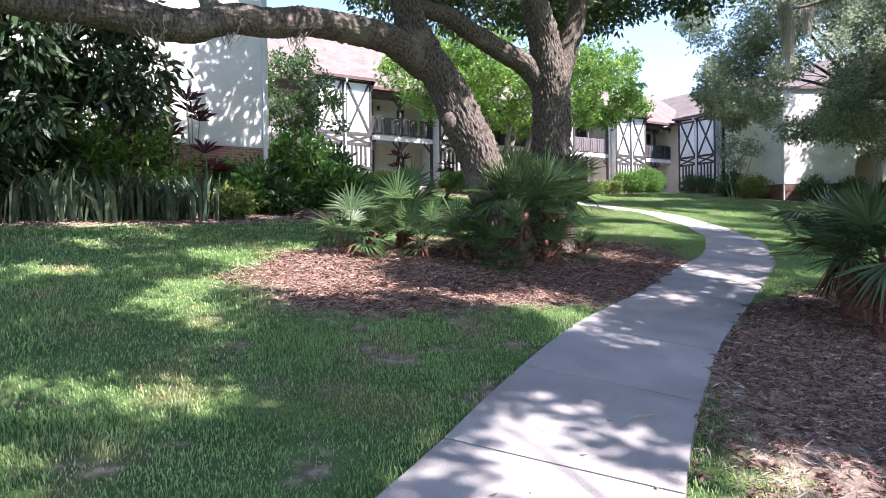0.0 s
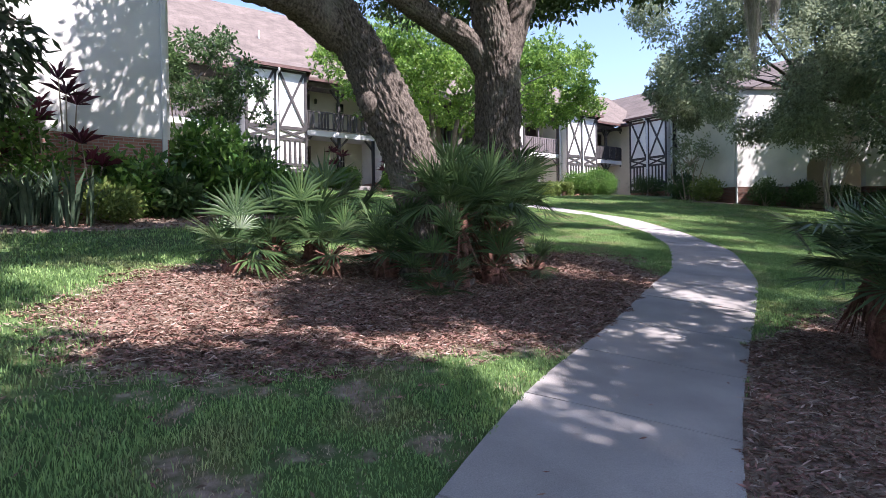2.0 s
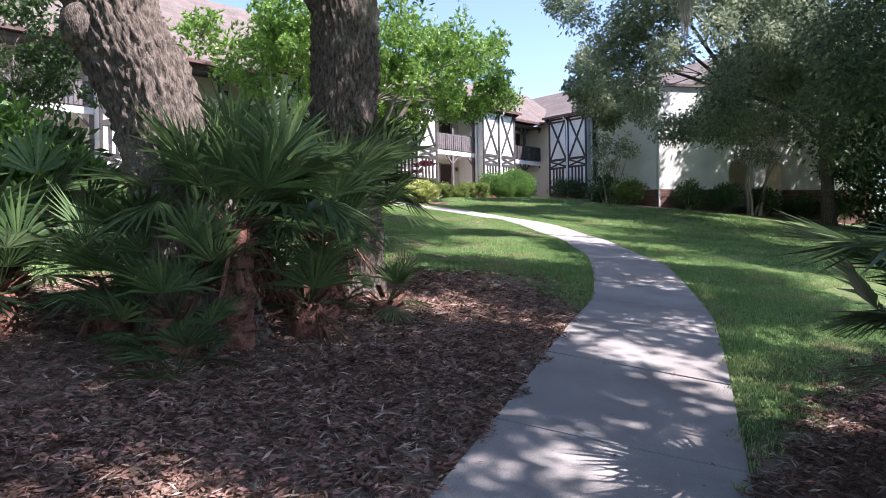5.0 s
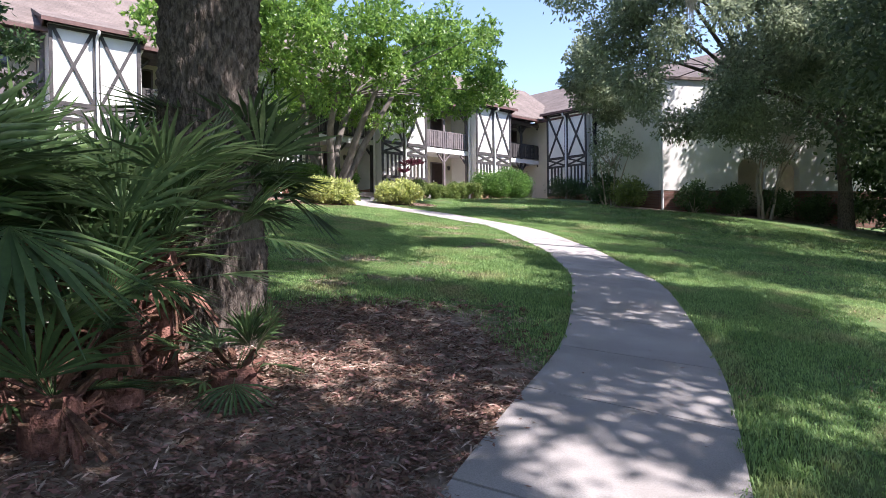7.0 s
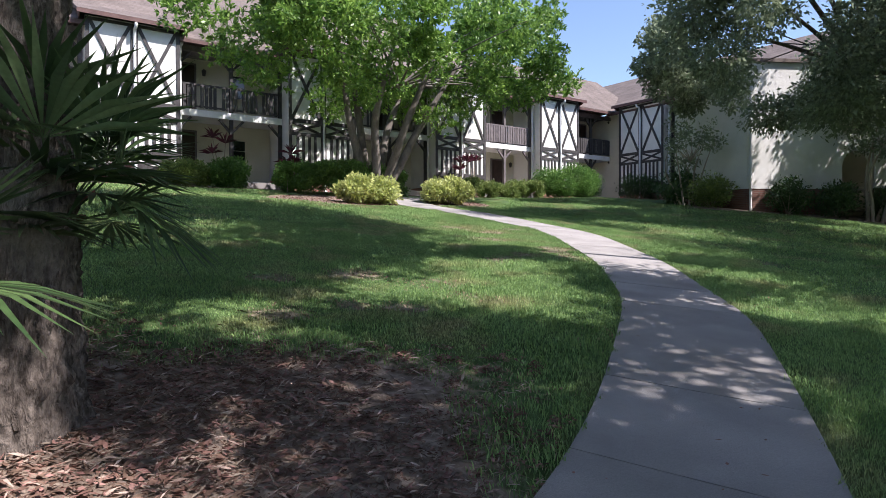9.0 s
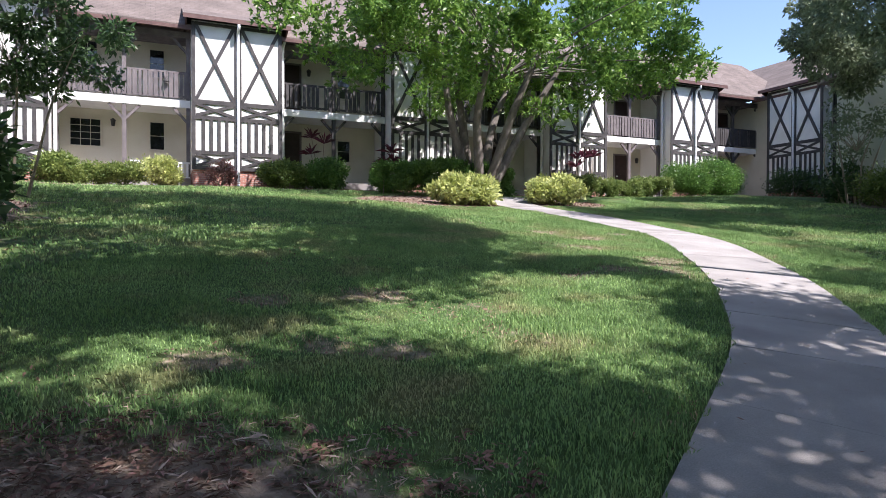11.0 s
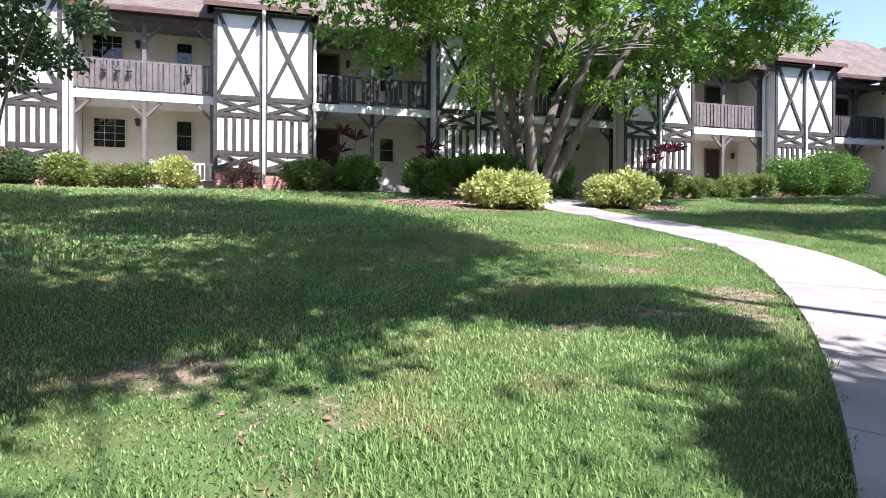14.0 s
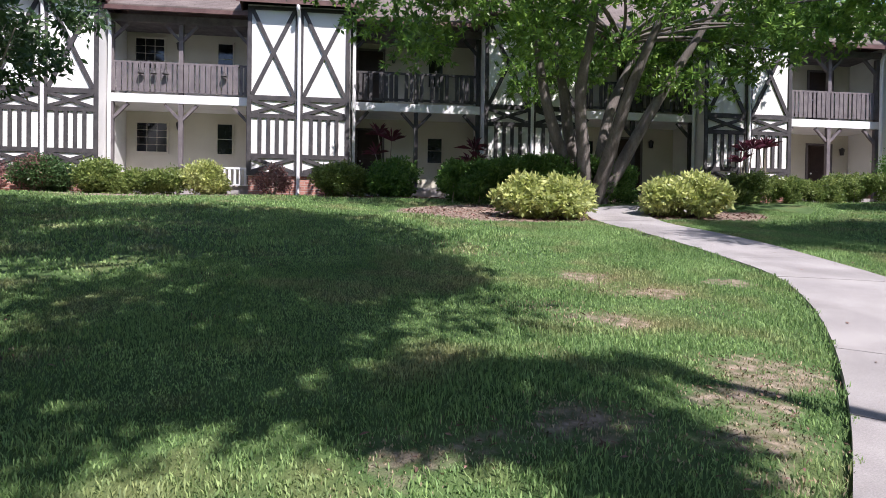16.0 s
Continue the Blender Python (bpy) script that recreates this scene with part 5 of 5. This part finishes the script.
def ti_plant(x, y, h, seed, mat=REDLEAF, label="red-leaved ti plant on thin stems"):
    rng = random.Random(seed)
    t = thing("ti_plant", (x, y, ground_at(x, y) - 0.02), label, "plant", "ti plants")
    for s in range(3):
        top = Vector((rng.uniform(-0.35, 0.35), rng.uniform(-0.3, 0.3), h * rng.uniform(0.65, 1.0)))
        bm = bmesh.new()
        tube(bm, [(0, 0, 0), top * 0.5 + Vector((0.03, 0, 0)), top], [0.022, 0.018, 0.012], 6)
        part("stem", bm, PALEBARK, t)
        v, f = [], []
        for i in range(20):
            a = i * 2.4
            d = Vector((math.cos(a), math.sin(a), rng.uniform(0.3, 2.6))).normalized()
            side = d.cross(Vector((0, 0, 1))).normalized() * 0.026
            L = rng.uniform(0.35, 0.65)
            k = len(v)
            m = top + d * L * 0.5
            e = top + d * L + Vector((0, 0, -0.12 * L / 0.4))
            v += [top, m + side, e, m - side]
            f += [(k, k + 1, k + 2), (k, k + 2, k + 3)]
        raw("leaf_head", v, f, mat, t)


for i, (x, y, h) in enumerate(((3.9, 16.6, 2.3), (4.7, 16.4, 1.6), (3.3, 16.5, 1.7), (17.0, 29.3, 1.9), (19.6, 29.0, 1.5), (28.2, 29.6, 1.7), (28.9, 29.5, 1.8))):
    ti_plant(x, y, h, 340 + i)
ti_plant(4.3, 16.75, 3.1, 351, PURPLELEAF, "tall ti plant with dark purple leaves on thin stems")
ti_plant(2.7, 16.4, 2.2, 352, PURPLELEAF, "tall ti plant with dark purple leaves on thin stems")


# ---- hanging moss ----
def moss(o, drop, seed, tree, thick=0.09, strands=130):
    """A beard of thin curling strands, fuller at its top, that ends in wisps."""
    rng = random.Random(seed)
    v, f = [], []
    for i in range(strands):
        p = o + Vector((rng.gauss(0, thick), rng.gauss(0, thick), rng.uniform(-0.1, 0.15)))
        L = drop * (0.25 + 0.75 * rng.random() ** 1.6)
        a = rng.uniform(0, 6.28)
        s = Vector((math.cos(a), math.sin(a), 0)) * 0.011
        k, n = len(v), 5
        for j in range(n):
            u = j / (n - 1)
            q = o.lerp(p, 1 - 0.5 * u) + Vector((rng.gauss(0, 0.02), rng.gauss(0, 0.02), (p.z - o.z) * 0.5 * u - L * u))
            w = s * (1 - 0.8 * u)
            v += [q - w, q + w]
        for j in range(n - 1):
            f.append((k + 2 * j, k + 2 * j + 1, k + 2 * j + 3, k + 2 * j + 2))
    raw("moss_beard", v, f, MOSS, tree, "grey beard of hanging moss")


for i, (x, y, z, d) in enumerate(((19.55, 10.3, 7.9, 1.9), (19.85, 10.45, 7.85, 1.3), (20.15, 10.55, 7.8, 2.0), (20.4, 10.7, 7.75, 1.5), (20.7, 10.8, 7.7, 1.3), (21.0, 10.4, 8.1, 1.0))):
    moss(Vector((x, y, z)) - MOSSY.location, d, 360 + i, MOSSY)
for i, (x, y, z) in enumerate(((2.4, 8.2, 3.95), (3.3, 8.35, 4.15), (1.4, 8.1, 3.9), (4.3, 8.65, 4.35), (0.6, 7.95, 3.85))):
    moss(Vector((x, y, z - 0.1)) - OAK_A.location, 0.26, 380 + i, OAK_A, 0.11, 45)
bm = bmesh.new()
tube(bm, [Vector(q) - MOSSY.location for q in ((25.0, 5.5, 9.6), (22.6, 8.4, 8.9), (20.9, 10.2, 8.2), (19.4, 10.4, 7.8))], [0.12, 0.09, 0.06, 0.02], 8, 0.1)
part("bough", bm, BARK, MOSSY)


# ---- turf, mulch and litter ----
def scatter(rng, x0, x1, y0, y1, density):
    n = int((x1 - x0) * (y1 - y0) * density)
    return rng.uniform(x0, x1, n), rng.uniform(y0, y1, n)


def on_lawn(x, y):
    free = (off_path(x, y) > HALF + 0.015) & (y < 30.1) & ~((x > 33.5) & (y > 21.5)) & ~((x > 34.8 + 0.6 * (19.5 - y)) & (x > 35) & (y > 12)) & ~((x < 6.7) & (y > 17.6))
    return free & (bed(x, y) < 0.03)


def lawn(name, seed, x0, x1, y0, y1, density, near, far, tall, wide, mat=None):
    """Grass blades between two distances from the path."""
    rng = np.random.default_rng(seed)
    x, y = scatter(rng, x0, x1, y0, y1, density)
    d = off_path(x, y)
    keep = (d >= near) & (d < far)
    x, y = x[keep], y[keep]
    keep = on_lawn(x, y)
    x, y = x[keep], y[keep]
    thin = np.clip(bald(x, y) * 1.6 + np.clip(bed(x, y) * 2.4 + 0.7, 0, 0.92), 0, 0.93)
    if mat:
        thin = 1 - 1.2 * np.clip(bald(x, y) + np.clip(bed(x, y) * 2 + 0.4, 0, 0.3), 0, 0.6)
    keep = rng.random(len(x)) > thin
    x, y = x[keep], y[keep]
    n = len(x)
    lush = 0.75 + 0.35 * wobble(x * 1.3, y * 1.3) + 0.15 * wobble(x * 4, y * 4)
    h = tall * np.clip(lush, 0.6, 1.3) * rng.uniform(0.5, 1.25, n)
    a = rng.uniform(0, 2 * np.pi, n)
    lean = rng.uniform(0.1, 0.8, n) * h
    base = np.stack([x, y, height(x, y) - 0.006], 1)
    dirn = np.stack([np.cos(a), np.sin(a), np.zeros(n)], 1)
    side = np.stack([-np.sin(a), np.cos(a), np.zeros(n)], 1) * (wide * rng.uniform(0.6, 1.2, n))[:, None]
    up = np.zeros((n, 3))
    up[:, 2] = h
    mid = base + dirn * (lean * 0.35)[:, None] + up * 0.6
    tip = base + dirn * lean[:, None] + up * (0.98 - 0.15 * (lean / h))[:, None]
    v = np.stack([base, mid + side, tip, mid - side], 1).reshape(-1, 3)
    f = np.arange(n * 4).reshape(-1, 4)
    ob = raw(name, v, f, mat or GRASS)
    return tagged(ob, "short dry straw-coloured grass in worn patches" if mat else "short uneven green lawn grass with thin dry patches", "grass", kind="stuff")


lawn("grass", 71, -4, 27, -3, 28, 3000, 0.6, 3.0, 0.068, 0.0045)
lawn("grass", 72, -4, 11, -3, 16, 1100, 3.0, 7.5, 0.08, 0.0065)
lawn("grass", 73, 11, 20, 7, 19, 3000, 3.0, 7.5, 0.052, 0.0046)
lawn("grass", 74, 11, 36, 19, 30, 550, 3.0, 7.5, 0.08, 0.010)
lawn("grass", 75, 20, 36, 2, 19, 550, 3.0, 7.5, 0.08, 0.010)
lawn("grass", 76, -4, 36, -4, 30, 330, 7.5, 40, 0.085, 0.012)
lawn("dry_grass", 77, -2, 20, -1, 24, 1500, 0.7, 6.5, 0.04, 0.005, STRAW)


def litter(name, seed, boxes, density, inside, size, mat, label, thin=0.4):
    rng = np.random.default_rng(seed)
    parts = [scatter(rng, *b, density) for b in boxes]
    x, y = np.concatenate([q[0] for q in parts]), np.concatenate([q[1] for q in parts])
    keep = (off_path(x, y) > HALF + 0.01) & inside(x, y)
    x, y = x[keep], y[keep]
    n = len(x)
    a, s = rng.uniform(0, 2 * np.pi, n), size * rng.uniform(0.4, 1.5, n)
    w = s * thin * rng.uniform(0.3, 1.2, n)
    d = np.stack([np.cos(a), np.sin(a), rng.normal(0, 0.28, n)], 1) * s[:, None] * 0.5
    e = np.stack([-np.sin(a), np.cos(a), rng.normal(0, 0.28, n)], 1) * w[:, None] * 0.5
    c = np.stack([x, y, height(x, y) + rng.uniform(0.004, 0.03, n)], 1)
    v = np.stack([c - d, c + e + (0, 0, 0.006), c + d, c - e], 1).reshape(-1, 3)
    return tagged(raw(name, v, np.arange(n * 4).reshape(-1, 4), mat), label, "leaf litter", kind="stuff")


OAKBED, SIDEBED = (2.5, 14.5, 4.5, 12.5), (2.5, 15, -0.5, 7.5)
litter("leaf_litter", 81, [OAKBED, SIDEBED], 1700, lambda x, y: bed(x, y) > -0.04 + 0.15 * wobble(x * 1.6, y * 1.6) + 0.16 * wobble(x * 9, y * 9), 0.05, LITTER, "brown fallen leaves and bark mulch under the oaks")
litter("leaf_litter", 82, [OAKBED, SIDEBED], 330, lambda x, y: bed(x, y) > -0.10 + 0.1 * wobble(x * 3, y * 6), 0.085, PALELITTER, "pale dry leaf strips on the mulch", 0.12)
litter("leaf_litter", 83, [(-3, 24, 0, 27)], 55, lambda x, y: (bed(x, y) < 0.0) & (bald(x, y) > 0.05), 0.042, LITTER, "scattered brown leaves on the thin turf")
litter("leaf_litter", 84, [(-5, 10, 13.5, 23), (16, 27, 23, 30)], 150, lambda x, y: bed(x, y) > 0.0, 0.08, LITTER, "brown mulch in the planting beds")


def path_litter():
    rng = np.random.default_rng(86)
    x, y = scatter(rng, 1, 24, 0, 27, 5)
    keep = off_path(x, y) < HALF - 0.03
    x, y = x[keep], y[keep]
    n = len(x)
    a, s = rng.uniform(0, 2 * np.pi, n), 0.035 * rng.uniform(0.4, 1.6, n)
    d = np.stack([np.cos(a), np.sin(a), rng.normal(0, 0.1, n)], 1) * s[:, None] * 0.5
    e = np.stack([-np.sin(a), np.cos(a), rng.normal(0, 0.2, n)], 1) * s[:, None] * 0.2
    c = np.stack([x, y, height(x, y) + 0.031], 1)
    v = np.stack([c - d, c + e, c + d, c - e], 1).reshape(-1, 3)
    tagged(raw("leaf_litter", v, np.arange(n * 4).reshape(-1, 4), LITTER), "few small brown leaves on the path", "leaf litter", kind="stuff")


path_litter()


def twig_on_path():
    rng = random.Random(5)
    x, y = 4.55, 2.75
    t = thing("fallen_twig", (x, y, ground_at(x, y) + 0.03), "small bare grey twig lying on the concrete path", "twig")
    bm = bmesh.new()
    tube(bm, [(-0.16, -0.05, 0.005), (0, 0.02, 0.02), (0.2, 0.0, 0.015)], [0.006, 0.005, 0.002], 6)
    for q in ((0.1, 0.12, 0.05), (-0.03, -0.11, 0.03), (0.18, -0.08, 0.04)):
        tube(bm, [(0, 0.02, 0.02), (q[0] * 0.5, q[1] * 0.6, 0.03), q], [0.004, 0.003, 0.001], 5)
    part("stick", bm, PALEBARK, t)


twig_on_path()
